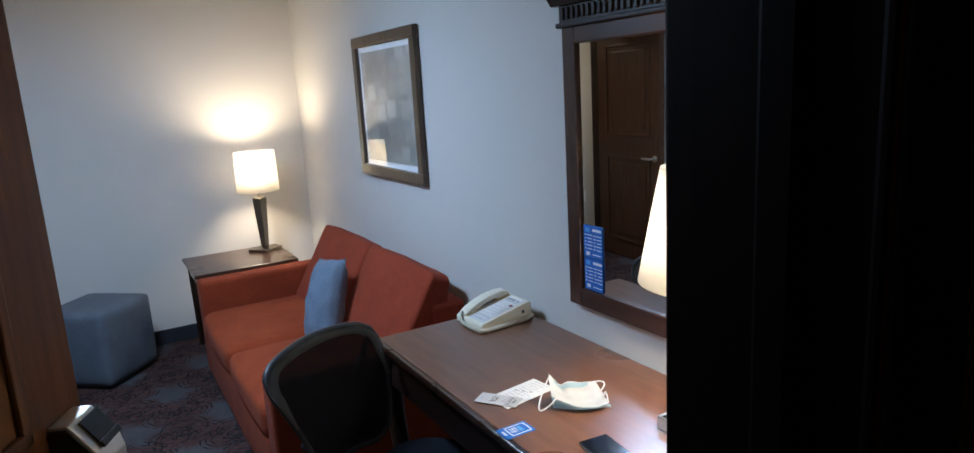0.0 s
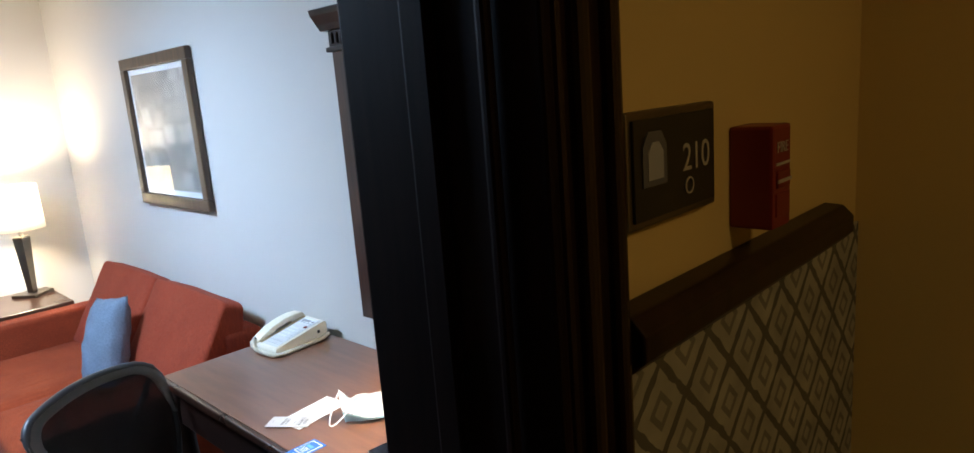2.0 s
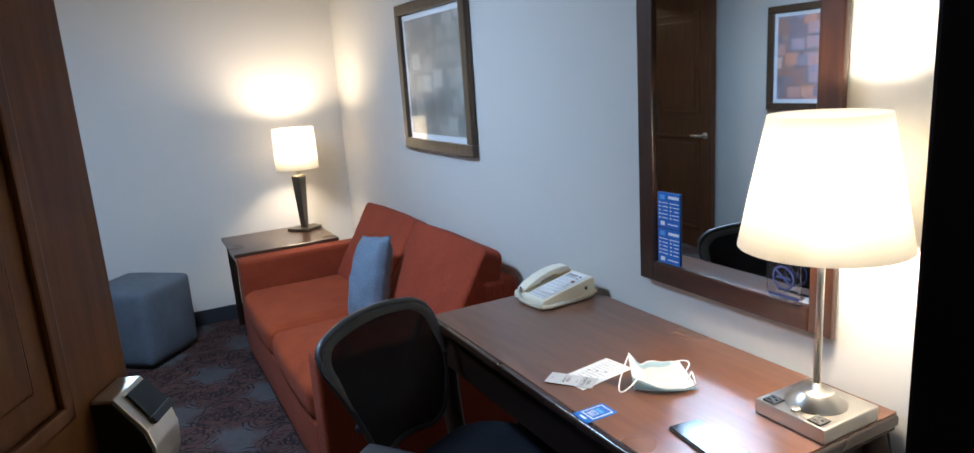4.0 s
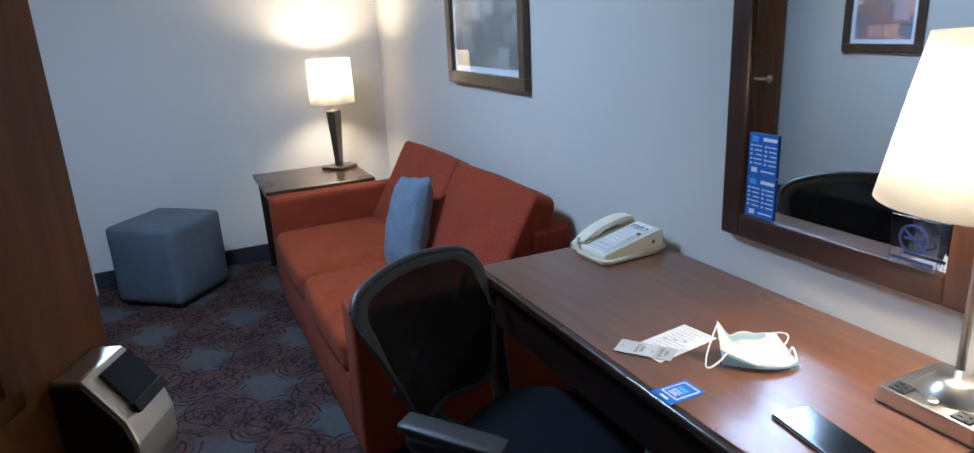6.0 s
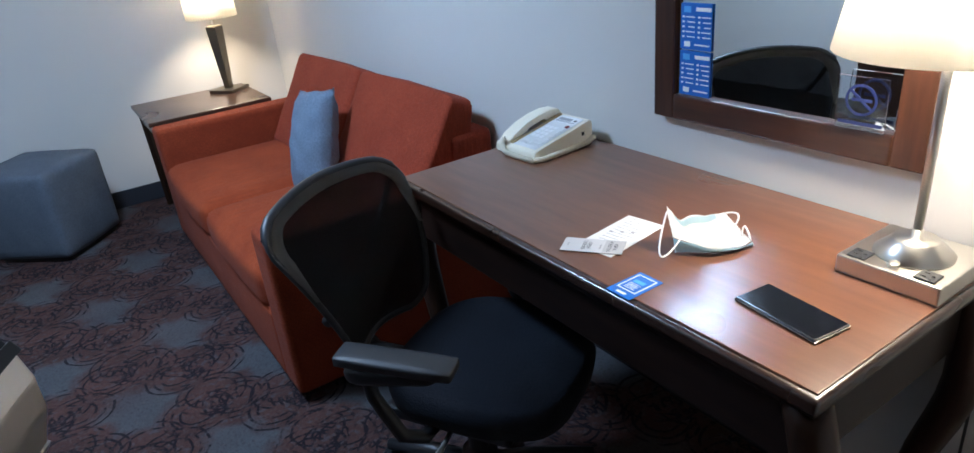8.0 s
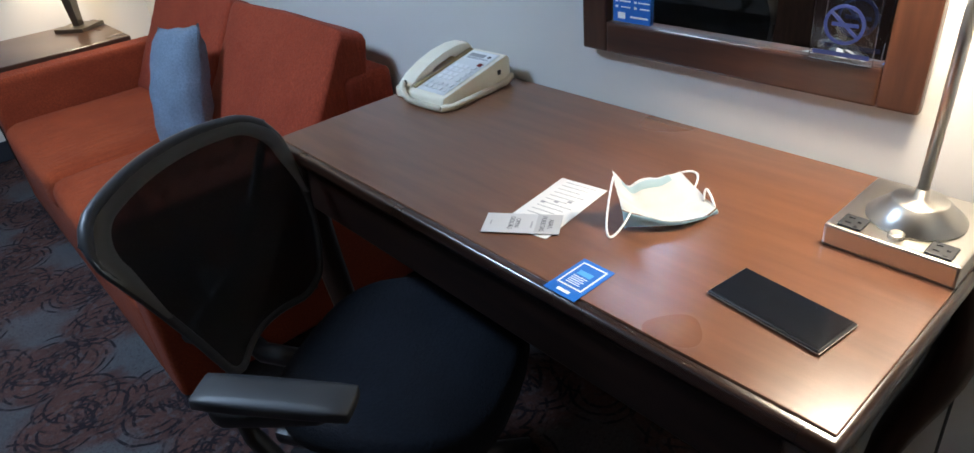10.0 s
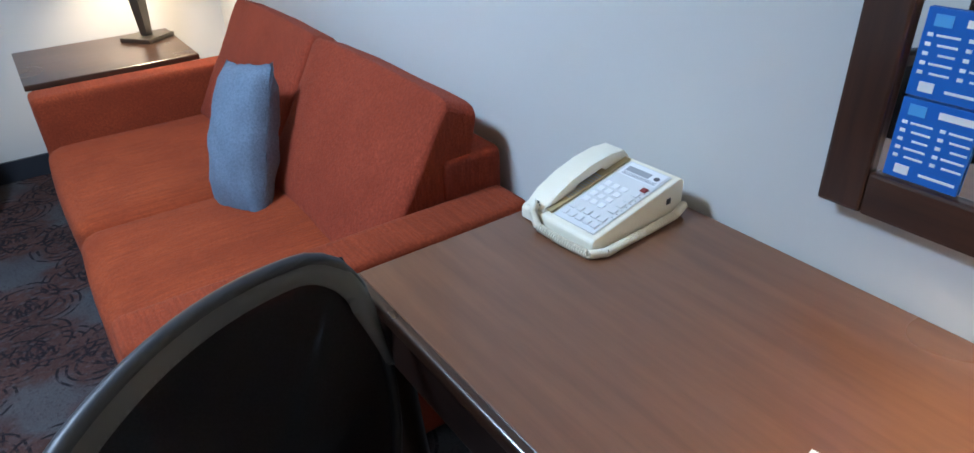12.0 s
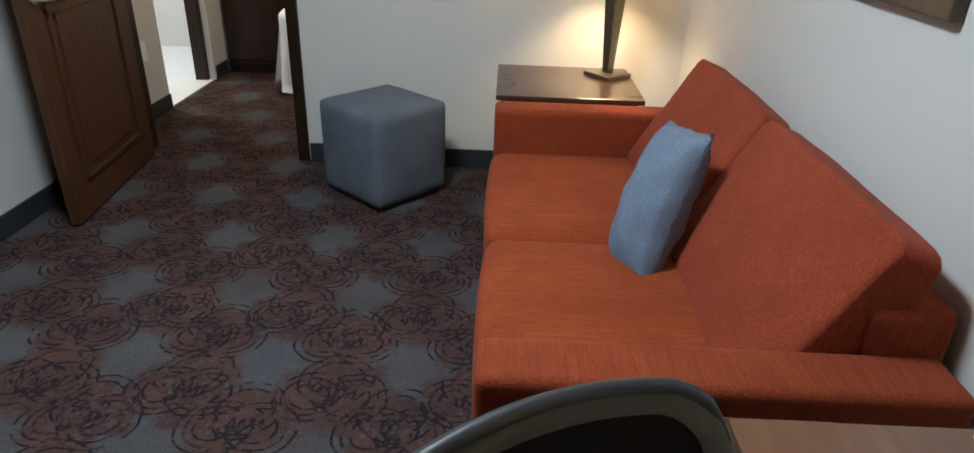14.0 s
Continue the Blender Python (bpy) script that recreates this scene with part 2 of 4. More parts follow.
FRAME_WOOD = wood("frame_wood", (0.05, 0.028, 0.015), (0.12, 0.07, 0.038), 2, 0.4)
MIRROR_WOOD = wood("mirror_wood", (0.026, 0.010, 0.006), (0.068, 0.026, 0.014), 2, 0.3, 0.5, 0.3)
MIRROR_WOOD_Y = wood("mirror_wood_cross", (0.026, 0.010, 0.006), (0.068, 0.026, 0.014), 1, 0.3, 0.5, 0.3)
BASE_GREY = plain("dark_grey_vinyl", (0.022, 0.026, 0.034), 0.55)
RUST = cloth("rust_fabric", (0.42, 0.078, 0.023), (0.29, 0.047, 0.015), 420, (1.2, 34, 34))
RUST_ARM = cloth("rust_fabric_arm", (0.40, 0.072, 0.024), (0.28, 0.045, 0.016), 420, (34, 1.2, 34))
RUST_BACK = cloth("rust_fabric_back", (0.40, 0.068, 0.032), (0.30, 0.048, 0.022), 420, (34, 34, 3))
BLUE_CLOTH = cloth("blue_fabric", (0.19, 0.245, 0.32), (0.14, 0.185, 0.25), 380)
GREY_CLOTH = cloth("grey_fabric", (0.140, 0.163, 0.195), (0.104, 0.122, 0.15), 380)
BLACK_CLOTH = cloth("black_fabric", (0.009, 0.012, 0.019), (0.005, 0.006, 0.010), 500)
BLACK_PLASTIC = plain("black_plastic", (0.012, 0.013, 0.015), 0.38)
RIM_GREY = plain("chair_rim_grey", (0.115, 0.112, 0.104), 0.5)
GREY_PLASTIC = plain("dark_grey_plastic", (0.022, 0.023, 0.026), 0.45)
CREAM = plain("cream_plastic", (0.82, 0.77, 0.63), 0.35, vary=0.05)
FACE_WHITE = plain("pale_faceplate", (0.68, 0.69, 0.69), 0.4, vary=0.04)
TAN = plain("tan_plastic", (0.42, 0.32, 0.16), 0.5)
RED = plain("red_plastic", (0.19, 0.012, 0.009), 0.4)
WHITE_PAPER = plain("white_paper", (0.80, 0.80, 0.78), 0.8, vary=0.05)
GREY_PAPER = plain("grey_paper", (0.56, 0.57, 0.58), 0.7, vary=0.06)
MAT_BOARD = plain("mat_board", (0.52, 0.53, 0.54), 0.85, 0.2)
INK = plain("dark_ink", (0.12, 0.12, 0.13), 0.8)
PALE_INK = plain("grey_ink", (0.35, 0.36, 0.38), 0.8)
BLUE_PRINT = plain("blue_print", (0.012, 0.13, 0.50), 0.4, vary=0.06)
LIGHT_BLUE = plain("light_blue_print", (0.10, 0.38, 0.75), 0.4)
WHITE_PRINT = plain("white_print", (0.82, 0.83, 0.84), 0.5, vary=0.04)
MASK_CLOTH = plain("mask_cloth", (0.86, 0.88, 0.89), 0.85, 0.2, 60.0, 0.04)
MASK_BLUE = plain("mask_blue_cloth", (0.52, 0.70, 0.77), 0.85, 0.2, 60.0, 0.05)
STEEL = metal("brushed_steel", (0.62, 0.59, 0.54), 0.3)
SATIN = metal("satin_nickel", (0.50, 0.48, 0.44), 0.38)
# Paler than the other steels: the lamp's reflection is put into the colour.
LIT_LOCK_STEEL = metal("lit_satin_lock_steel", (0.74, 0.71, 0.65), 0.44)
PEWTER = metal("dark_pewter", (0.20, 0.175, 0.14), 0.38)
GLASS_BLACK = Graph("black_glass", 0.14, spec=0.4).color((0.006, 0.007, 0.010)).mat
MIRROR = Graph("mirror_silver", 0.015, 1.0).color((0.82, 0.85, 0.85)).mat
CLEAR = clear("clear_acrylic")
SHADE = shade_cloth("shade_cloth", (0.88, 0.86, 0.80))
SHADE_TALL = shade_cloth("shade_cloth_tall", (0.88, 0.85, 0.78))
OPAL = glowing("opal_glass", (0.62, 0.79, 1.0), 2.0)
WARM_OPAL = glowing("warm_opal_glass", (1.0, 0.66, 0.26), 0.6)
ART = print_art("grey_print", ((0.1, (0.05, 0.055, 0.052)), (0.4, (0.115, 0.115, 0.10)), (0.6, (0.18, 0.165, 0.135)), (0.9, (0.27, 0.26, 0.235))))
ART_RED = print_art("warm_print", ((0.1, (0.10, 0.10, 0.14)), (0.45, (0.30, 0.22, 0.25)), (0.7, (0.45, 0.18, 0.10)), (0.9, (0.55, 0.5, 0.45))))
BEDDING = plain("white_bedding", (0.80, 0.80, 0.82), 0.9, 0.2, 8.0, 0.06)
NAVY = plain("navy_print", (0.012, 0.020, 0.085), 0.5)
SIGN_BLACK = plain("black_sign", (0.015, 0.014, 0.013), 0.3)
SIGN_PALE = plain("pale_sign_print", (0.42, 0.40, 0.34), 0.5)

# ---------------------------------------------------------------- mesh helpers


def mesh_from(bm, name, mat, smooth=False):
    data = bpy.data.meshes.new(name)
    bmesh.ops.recalc_face_normals(bm, faces=bm.faces)
    bm.to_mesh(data)
    bm.free()
    data.materials.append(mat)
    if smooth:
        for p in data.polygons:
            p.use_smooth = True
    return data


def part(name, bm, mat, parent, label="", smooth=False):
    ob = new(name, mesh_from(bm, name, mat, smooth))
    ob.parent = parent
    return tagged(ob, label)


def thing(name, x, y, z, label, category, rz=0.0, group="", rx=0.0, ry=0.0):
    ob = new(name)
    ob.matrix_basis = pose(x, y, z, rx, ry, rz)
    ob.empty_display_size = 0.05
    return tagged(ob, label, category, group)


def structure(name, bm, mat, label=""):
    return tagged(new(name, mesh_from(bm, name, mat)), label, kind="structure")


def add_box(bm, x0, x1, y0, y1, z0, z1, bevel=0.0, seg=2):
    m = Matrix.LocRotScale(((x0 + x1) / 2, (y0 + y1) / 2, (z0 + z1) / 2), None, (abs(x1 - x0), abs(y1 - y0), abs(z1 - z0)))
    verts = bmesh.ops.create_cube(bm, size=1.0, matrix=m)["verts"]
    if bevel:
        edges = list({e for v in verts for e in v.link_edges})
        bmesh.ops.bevel(bm, geom=edges, offset=bevel, segments=seg, profile=0.6, affect="EDGES")
    return bm


def box(x0, x1, y0, y1, z0, z1, bevel=0.0, seg=2):
    return add_box(bmesh.new(), x0, x1, y0, y1, z0, z1, bevel, seg)


def lathe(profile, steps=32, at=(0, 0)):
    """A turned solid from pairs of radius and height."""
    bm = bmesh.new()
    rings = []
    for r, z in profile:
        rings.append([bm.verts.new((at[0] + r * math.cos(a), at[1] + r * math.sin(a), z)) for a in (2 * math.pi * i / steps for i in range(steps))])
    for a, b in zip(rings, rings[1:]):
        for i in range(steps):
            bm.faces.new((a[i], a[(i + 1) % steps], b[(i + 1) % steps], b[i]))
    if profile[0] != profile[-1]:
        if profile[0][0] > 1e-5:
            bm.faces.new(rings[0][::-1])
        if profile[-1][0] > 1e-5:
            bm.faces.new(rings[-1])
    bmesh.ops.remove_doubles(bm, verts=bm.verts, dist=1e-6)
    return bm


def tube(points, radius, steps=8, closed=False):
    """A round bar along points; radius may be a list."""
    bm = bmesh.new()
    pts = [Vector(p) for p in points]
    n = len(pts)
    rings = []
    side = None
    for i, p in enumerate(pts):
        a = pts[(i - 1) % n] if closed or i else pts[0]
        b = pts[(i + 1) % n] if closed or i < n - 1 else pts[-1]
        d = (b - a).normalized()
        if side is None:
            side = d.orthogonal().normalized()
        side = (side - d * side.dot(d)).normalized()
        up = d.cross(side)
        r = radius[i] if isinstance(radius, (list, tuple)) else radius
        rings.append([bm.verts.new(p + r * (side * math.cos(t) + up * math.sin(t))) for t in (2 * math.pi * k / steps for k in range(steps))])
    for i in range(n if closed else n - 1):
        a, b = rings[i], rings[(i + 1) % n]
        for k in range(steps):
            bm.faces.new((a[k], a[(k + 1) % steps], b[(k + 1) % steps], b[k]))
    if not closed:
        bm.faces.new(rings[0][::-1])
        bm.faces.new(rings[-1])
    return bm


def prism(outline, depth, axis="y", start=0.0, bevel=0.0):
    """A flat outline in two coordinates, made solid along an axis."""
    bm = bmesh.new()
    place = {"x": lambda a, b, c: (c, a, b), "y": lambda a, b, c: (a, c, b), "z": lambda a, b, c: (a, b, c)}[axis]
    lo = [bm.verts.new(place(a, b, start)) for a, b in outline]
    hi = [bm.verts.new(place(a, b, start + depth)) for a, b in outline]
    bm.faces.new(lo)
    bm.faces.new(hi[::-1])
    for i in range(len(lo)):
        j = (i + 1) % len(lo)
        bm.faces.new((lo[i], hi[i], hi[j], lo[j]))
    if bevel:
        bmesh.ops.bevel(bm, geom=list(bm.edges), offset=bevel, segments=2, profile=0.6, affect="EDGES")
    return bm


def cushion(wide, deep, high, puff=0.02, cuts=12, wobble=0.004, edge=2.6, seed=0.0, rounding=0.0):
    """A stuffed block centred on the origin: rounded edges, bulging faces, slight lumps."""
    bm = bmesh.new()
    bmesh.ops.create_cube(bm, size=2.0)
    bmesh.ops.subdivide_edges(bm, edges=list(bm.edges), cuts=cuts, use_grid_fill=True)
    half = Vector((wide / 2, deep / 2, high / 2))
    r = rounding or min(half) * 0.42
    for v in bm.verts:
        p = Vector((v.co.x * half.x, v.co.y * half.y, v.co.z * half.z))
        inner = Vector([max(-half[i] + r, min(half[i] - r, p[i])) for i in range(3)])
        d = p - inner
        if d.length > 1e-9:
            p = inner + d.normalized() * r
        u = [1 - min(1, abs(v.co[i])) ** edge for i in range(3)]
        n = Vector((v.co.x if abs(v.co.x) > 0.999 else 0, v.co.y if abs(v.co.y) > 0.999 else 0, v.co.z if abs(v.co.z) > 0.999 else 0))
        f = 1.0 if sum(abs(c) > 0.5 for c in n) == 1 else 0.0
        for i in range(3):
            if abs(n[i]) < 0.5:
                f *= u[i]
        p += n * puff * f
        p += p.normalized() * wobble * noise.noise(p * 7 + Vector((seed, seed, 0)))
        v.co = p
    return bm


def moved(bm, m):
    bmesh.ops.transform(bm, matrix=m, verts=bm.verts)
    return bm


def words(text, size, mat, parent, m, name="lettering", depth=0.0004):
    """Raised lettering, lying in the xy plane of m, centred."""
    curve = bpy.data.curves.new(name, "FONT")
    curve.body, curve.size, curve.extrude = text, size, depth
    curve.align_x, curve.align_y = "CENTER", "CENTER"
    tmp = bpy.data.objects.new(name, curve)
    scene.collection.objects.link(tmp)
    bpy.context.view_layer.update()
    data = bpy.data.meshes.new_from_object(tmp)
    bpy.data.objects.remove(tmp)
    data.materials.append(mat)
    ob = new(name, data)
    ob.parent = parent
    ob.matrix_basis = m
    return ob


# ---------------------------------------------------------------- the setting
T = 0.12
structure("floor", box(WALL_W - 2.4, 2.6, -1.2, 8.2, -0.1, 0.0), CARPET, "dark grey carpet with rust red ring medallions")
structure("ceiling", box(WALL_W - 2.4, 2.6, -1.2, 8.2, CEIL, CEIL + 0.1), CEIL_PAINT)
structure("wall_east", box(WALL_E, WALL_E + T, 0.785, 8.1, 0, CEIL), WALL_PAINT, "off-white painted wall behind the desk and sofa")
BED_W = -1.50
bm = box(WALL_W - T, WALL_W, WALL_S, WALL_N + T, 0, CEIL)
add_box(bm, BED_W - T, BED_W, WALL_N + T, 6.33, 0, CEIL)
add_box(bm, BED_W - T, BED_W, 7.07, 8.1, 0, CEIL)
add_box(bm, BED_W - T, BED_W, 6.33, 7.07, 2.05, CEIL)
structure("wall_west", bm, WALL_PAINT, "off-white painted wall with the bathroom opening")
OPEN_L, OPEN_R = -1.27, -0.42
bm = box(OPEN_R, WALL_E, WALL_N, WALL_N + T, 0, CEIL)
add_box(bm, WALL_W, OPEN_L, WALL_N, WALL_N + T, 0, CEIL)
add_box(bm, OPEN_L, OPEN_R, WALL_N, WALL_N + T, 2.06, CEIL)
structure("wall_north", bm, WALL_PAINT, "off-white painted wall with an opening to the bedroom")
DOOR_L, DOOR_R, DOOR_H = -0.29, 0.65, 2.05
HALL_Y = 0.785
bm = box(DOOR_R, WALL_E, HALL_Y, WALL_S, 0, CEIL)
add_box(bm, WALL_W - T, DOOR_L, HALL_Y, WALL_S, 0, CEIL)
add_box(bm, DOOR_L, DOOR_R, HALL_Y, WALL_S, DOOR_H, CEIL)
structure("wall_south", bm, HALL_PAINT, "ochre painted corridor wall round the entrance door")
bm = box(DOOR_R + 0.05, WALL_E, WALL_S, WALL_S + 0.006, 0, CEIL)
add_box(bm, WALL_W, DOOR_L - 0.05, WALL_S, WALL_S + 0.006, 0, CEIL)
structure("wall_south_inner", bm, WALL_PAINT)
HALL_E = 1.50
structure("wall_hall_east", box(HALL_E, HALL_E + T, -1.2, HALL_Y, 0, CEIL), HALL_PAINT, "ochre painted corridor wall")
structure("wall_hall_south", box(-3.6, HALL_E, -1.2, -1.08, 0, CEIL), HALL_PAINT)
structure("wall_hall_west", box(-3.7, -3.6, -1.2, HALL_Y, 0, CEIL), HALL_PAINT)
structure("wall_bedroom_north", box(WALL_W - 2.3, WALL_E + T, 8.1, 8.2, 0, CEIL), WALL_PAINT)
structure("wall_bath_west", box(WALL_W - 2.3, WALL_W - 2.2, 5.6, 8.1, 0, CEIL), TILE_WHITE, "white tiled bathroom wall")
structure("wall_bath_south", box(WALL_W - 2.3, BED_W - T, 5.6, 5.7, 0, CEIL), TILE_WHITE)
structure("bathroom_floor", box(WALL_W - 2.2, BED_W - 0.004, 5.7, 8.1, 0.0, 0.008), TILE_WHITE, "pale glossy bathroom floor tile")
structure("wall_hall_face", box(0.732, HALL_E, HALL_Y - 0.006, HALL_Y, 0.0, 1.34), LATTICE, "pale wallpaper with a dark diamond lattice below the rail")


def baseboard(name, x0, x1, y0, y1):
    structure(name, box(x0, x1, y0, y1, 0, 0.10, 0.004), BASE_GREY, "dark grey vinyl baseboard")


baseboard("baseboard_north", OPEN_R + 0.06, WALL_E, WALL_N - 0.012, WALL_N)
baseboard("baseboard_east", WALL_E - 0.012, WALL_E, WALL_S + 0.01, WALL_N - 0.014)
baseboard("baseboard_west", WALL_W, WALL_W + 0.012, WALL_S + 0.01, WALL_N)
baseboard("baseboard_bedroom", BED_W, BED_W + 0.012, WALL_N + T, 6.33)
baseboard("baseboard_bedroom_far", BED_W, BED_W + 0.012, 7.09, 7.31)

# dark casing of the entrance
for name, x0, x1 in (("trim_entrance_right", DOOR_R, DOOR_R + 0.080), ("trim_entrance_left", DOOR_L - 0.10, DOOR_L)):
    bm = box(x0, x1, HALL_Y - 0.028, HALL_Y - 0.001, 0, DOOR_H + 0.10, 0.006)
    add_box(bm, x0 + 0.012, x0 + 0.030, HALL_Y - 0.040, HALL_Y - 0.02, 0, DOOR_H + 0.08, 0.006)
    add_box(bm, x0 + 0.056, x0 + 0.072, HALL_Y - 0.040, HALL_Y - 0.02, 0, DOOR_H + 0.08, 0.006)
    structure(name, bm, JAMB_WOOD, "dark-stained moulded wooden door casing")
bm = box(DOOR_L, DOOR_R, HALL_Y - 0.028, HALL_Y - 0.001, DOOR_H, DOOR_H + 0.10, 0.006)
structure("trim_entrance_head", bm, JAMB_WOOD)
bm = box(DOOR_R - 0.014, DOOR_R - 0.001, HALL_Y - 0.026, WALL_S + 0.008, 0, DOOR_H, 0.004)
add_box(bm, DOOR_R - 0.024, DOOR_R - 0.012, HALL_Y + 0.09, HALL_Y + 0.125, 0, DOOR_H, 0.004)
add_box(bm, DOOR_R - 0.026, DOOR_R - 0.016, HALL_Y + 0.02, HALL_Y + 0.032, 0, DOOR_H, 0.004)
structure("jamb_right", bm, JAMB_SHADED, "dark-stained wooden door jamb")
structure("jamb_left", box(DOOR_L + 0.001, DOOR_L + 0.016, HALL_Y - 0.026, WALL_S - 0.01, 0, DOOR_H, 0.004), DARK_WOOD)
structure("jamb_head", box(DOOR_L + 0.018, DOOR_R - 0.02, HALL_Y - 0.024, WALL_S - 0.01, DOOR_H - 0.016, DOOR_H - 0.001, 0.004), DARK_WOOD)
# dark casing of the bedroom opening
structure("trim_bedroom_right", box(OPEN_R - 0.004, OPEN_R + 0.055, WALL_N - 0.02, WALL_N + T + 0.02, 0, 2.10, 0.005), DARK_WOOD, "dark-stained wooden casing of the bedroom opening")
structure("trim_bedroom_left", box(OPEN_L - 0.06, OPEN_L + 0.004, WALL_N - 0.02, WALL_N + T + 0.02, 0, 2.10, 0.005), DARK_WOOD)
structure("trim_bedroom_head", box(OPEN_L - 0.06, OPEN_R + 0.06, WALL_N - 0.022, WALL_N + T + 0.022, 2.06, 2.12, 0.005), DARK_WOOD)
structure("trim_bathroom_far", box(BED_W - T - 0.01, BED_W - 0.04, 7.02, 7.069, 0, 2.05, 0.005), DARK_WOOD)
structure("trim_bathroom_near", box(BED_W - T - 0.01, BED_W - 0.01, 6.331, 6.345, 0, 2.05, 0.003), WALL_PAINT)
# corridor rail
bm = prism([(HALL_Y - 0.002, 1.335), (HALL_Y - 0.03, 1.345), (HALL_Y - 0.045, 1.36), (HALL_Y - 0.045, 1.385), (HALL_Y - 0.03, 1.40), (HALL_Y - 0.002, 1.402)], 0.60, "x", DOOR_R + 0.085, 0.003)
structure("chair_rail", bm, DARK_WOOD, "dark-stained wooden rail along the corridor wall")


def panel_door(name, wide, high, thick, mat, label, m, panels):
    """A panelled leaf: x along its width from the hinge, y its thickness."""
    leaf = new(name)
    leaf.matrix_basis = m
    tagged(leaf, label, "door", kind="structure")
    part("leaf", box(0, wide, 0, thick, 0.012, high, 0.003), mat, leaf)
    for x0, x1, z0, z1 in panels:
        for y, s in ((0, -1), (thick, 1)):
            bm = bmesh.new()
            w = 0.022
            for a in ((x0, x1, z0, z0 + w), (x0, x1, z1 - w, z1), (x0, x0 + w, z0, z1), (x1 - w, x1, z0, z1)):
                add_box(bm, a[0], a[1], y, y + s * 0.009, a[2], a[3], 0.004)
            part("panel_moulding", bm, mat, leaf)
            part("panel", box(x0 + 0.06, x1 - 0.06, y, y + s * 0.005, z0 + 0.06, z1 - 0.06, 0.004), mat, leaf)
    return leaf


# entrance leaf, swung into the room
ENTRY_ANGLE = 64.0
entry = panel_door("door_1", 0.90, 2.03, 0.044, DOOR_WOOD, "brown wooden entrance door standing open, with a card lock",
                   pose(DOOR_L + 0.02, WALL_S - 0.03, 0, 0, 0, ENTRY_ANGLE), ((0.14, 0.76, 1.15, 1.88), (0.14, 0.76, 0.18, 0.95)))
lock = part("card_lock", prism([(0.0, 1.15), (-0.030, 1.15), (-0.064, 1.105), (-0.071, 1.08), (-0.070, 1.05), (-0.058, 1.015), (-0.040, 0.99), (0.0, 0.985)], 0.075, "x", 0.80, 0.004), LIT_LOCK_STEEL, entry, "brushed steel card lock housing")
part("side_cover", prism([(-0.002, 1.146), (-0.029, 1.146), (-0.061, 1.103), (-0.068, 1.08), (-0.067, 1.05), (-0.055, 1.017), (-0.038, 0.993), (-0.002, 0.989)], 0.004, "x", 0.797, 0.001), BLACK_PLASTIC, lock, "black side cover")
part("card_slot", prism([(-0.0345, 1.1448), (-0.060, 1.111), (-0.0635, 1.1125), (-0.038, 1.1475)], 0.052, "x", 0.819), GLASS_BLACK, lock, "black card slot")
part("slot_lip", prism([(-0.060, 1.1125), (-0.066, 1.104), (-0.071, 1.106), (-0.065, 1.1155)], 0.056, "x", 0.817, 0.001), BLACK_PLASTIC, lock, "black slot lip")
part("base_seam", prism([(-0.0415, 0.992), (-0.0585, 1.0165), (-0.0605, 1.0155), (-0.0435, 0.990)], 0.073, "x", 0.801), SATIN, lock)
part("escutcheon", box(0.805, 0.87, -0.028, 0.0, 0.90, 0.998, 0.01), PEWTER, lock)
lever = part("lever_handle", tube([(0.838, -0.03, 0.955), (0.838, -0.062, 0.955), (0.825, -0.070, 0.955), (0.78, -0.071, 0.955), (0.72, -0.069, 0.952)], [0.012, 0.012, 0.0125, 0.011, 0.009], 12), STEEL, lock, "satin steel lever handle", True)
part("latch_guard", box(0.885, 0.925, 0.014, 0.030, 1.185, 1.25, 0.003), WHITE_PRINT, entry, "pale metal latch plate on the edge")

# bedroom leaf, folded back to the wall
inner = panel_door("door_2", 0.88, 2.03, 0.042, wood("door_wood_dark", (0.046, 0.018, 0.008), (0.105, 0.042, 0.017), 2, 0.4, 0.3), "dark brown panelled door folded open against the wall",
                   pose(OPEN_L + 0.02, WALL_N - 0.03, 0, 0, 0, -84), ((0.13, 0.75, 1.10, 1.88), (0.13, 0.75, 0.16, 0.92)))
for y, s in ((0.042, 1),):
    part("rose", moved(lathe([(0.026, 0.0), (0.026, 0.008), (0.02, 0.012)], 24), pose(0.81, y, 0.93, -90)), STEEL, inner, "", True)
    part("lever_handle", tube([(0.81, y, 0.93), (0.81, y + 0.045, 0.93), (0.79, y + 0.055, 0.93), (0.70, y + 0.053, 0.93)], [0.011, 0.011, 0.011, 0.008], 10), STEEL, inner, "satin steel lever", True)

# ---------------------------------------------------------------- corridor things
sign = thing("room_sign", 0.765, HALL_Y - 0.006, 1.47, "black room number plate reading 210", "sign")
part("frame", box(0, 0.178, -0.006, 0.006, 0, 0.112, 0.003), PEWTER, sign)
part("face", box(0.008, 0.170, -0.009, -0.005, 0.008, 0.104, 0.001), SIGN_BLACK, sign)
words("210", 0.040, SIGN_PALE, sign, pose(0.128, -0.0095, 0.058, 90, 0, 0), "number")
part("picture", prism([(0.022, 0.04), (0.066, 0.04), (0.066, 0.078), (0.056, 0.092), (0.032, 0.092), (0.022, 0.078)], 0.001, "y", -0.0102), INK, sign)
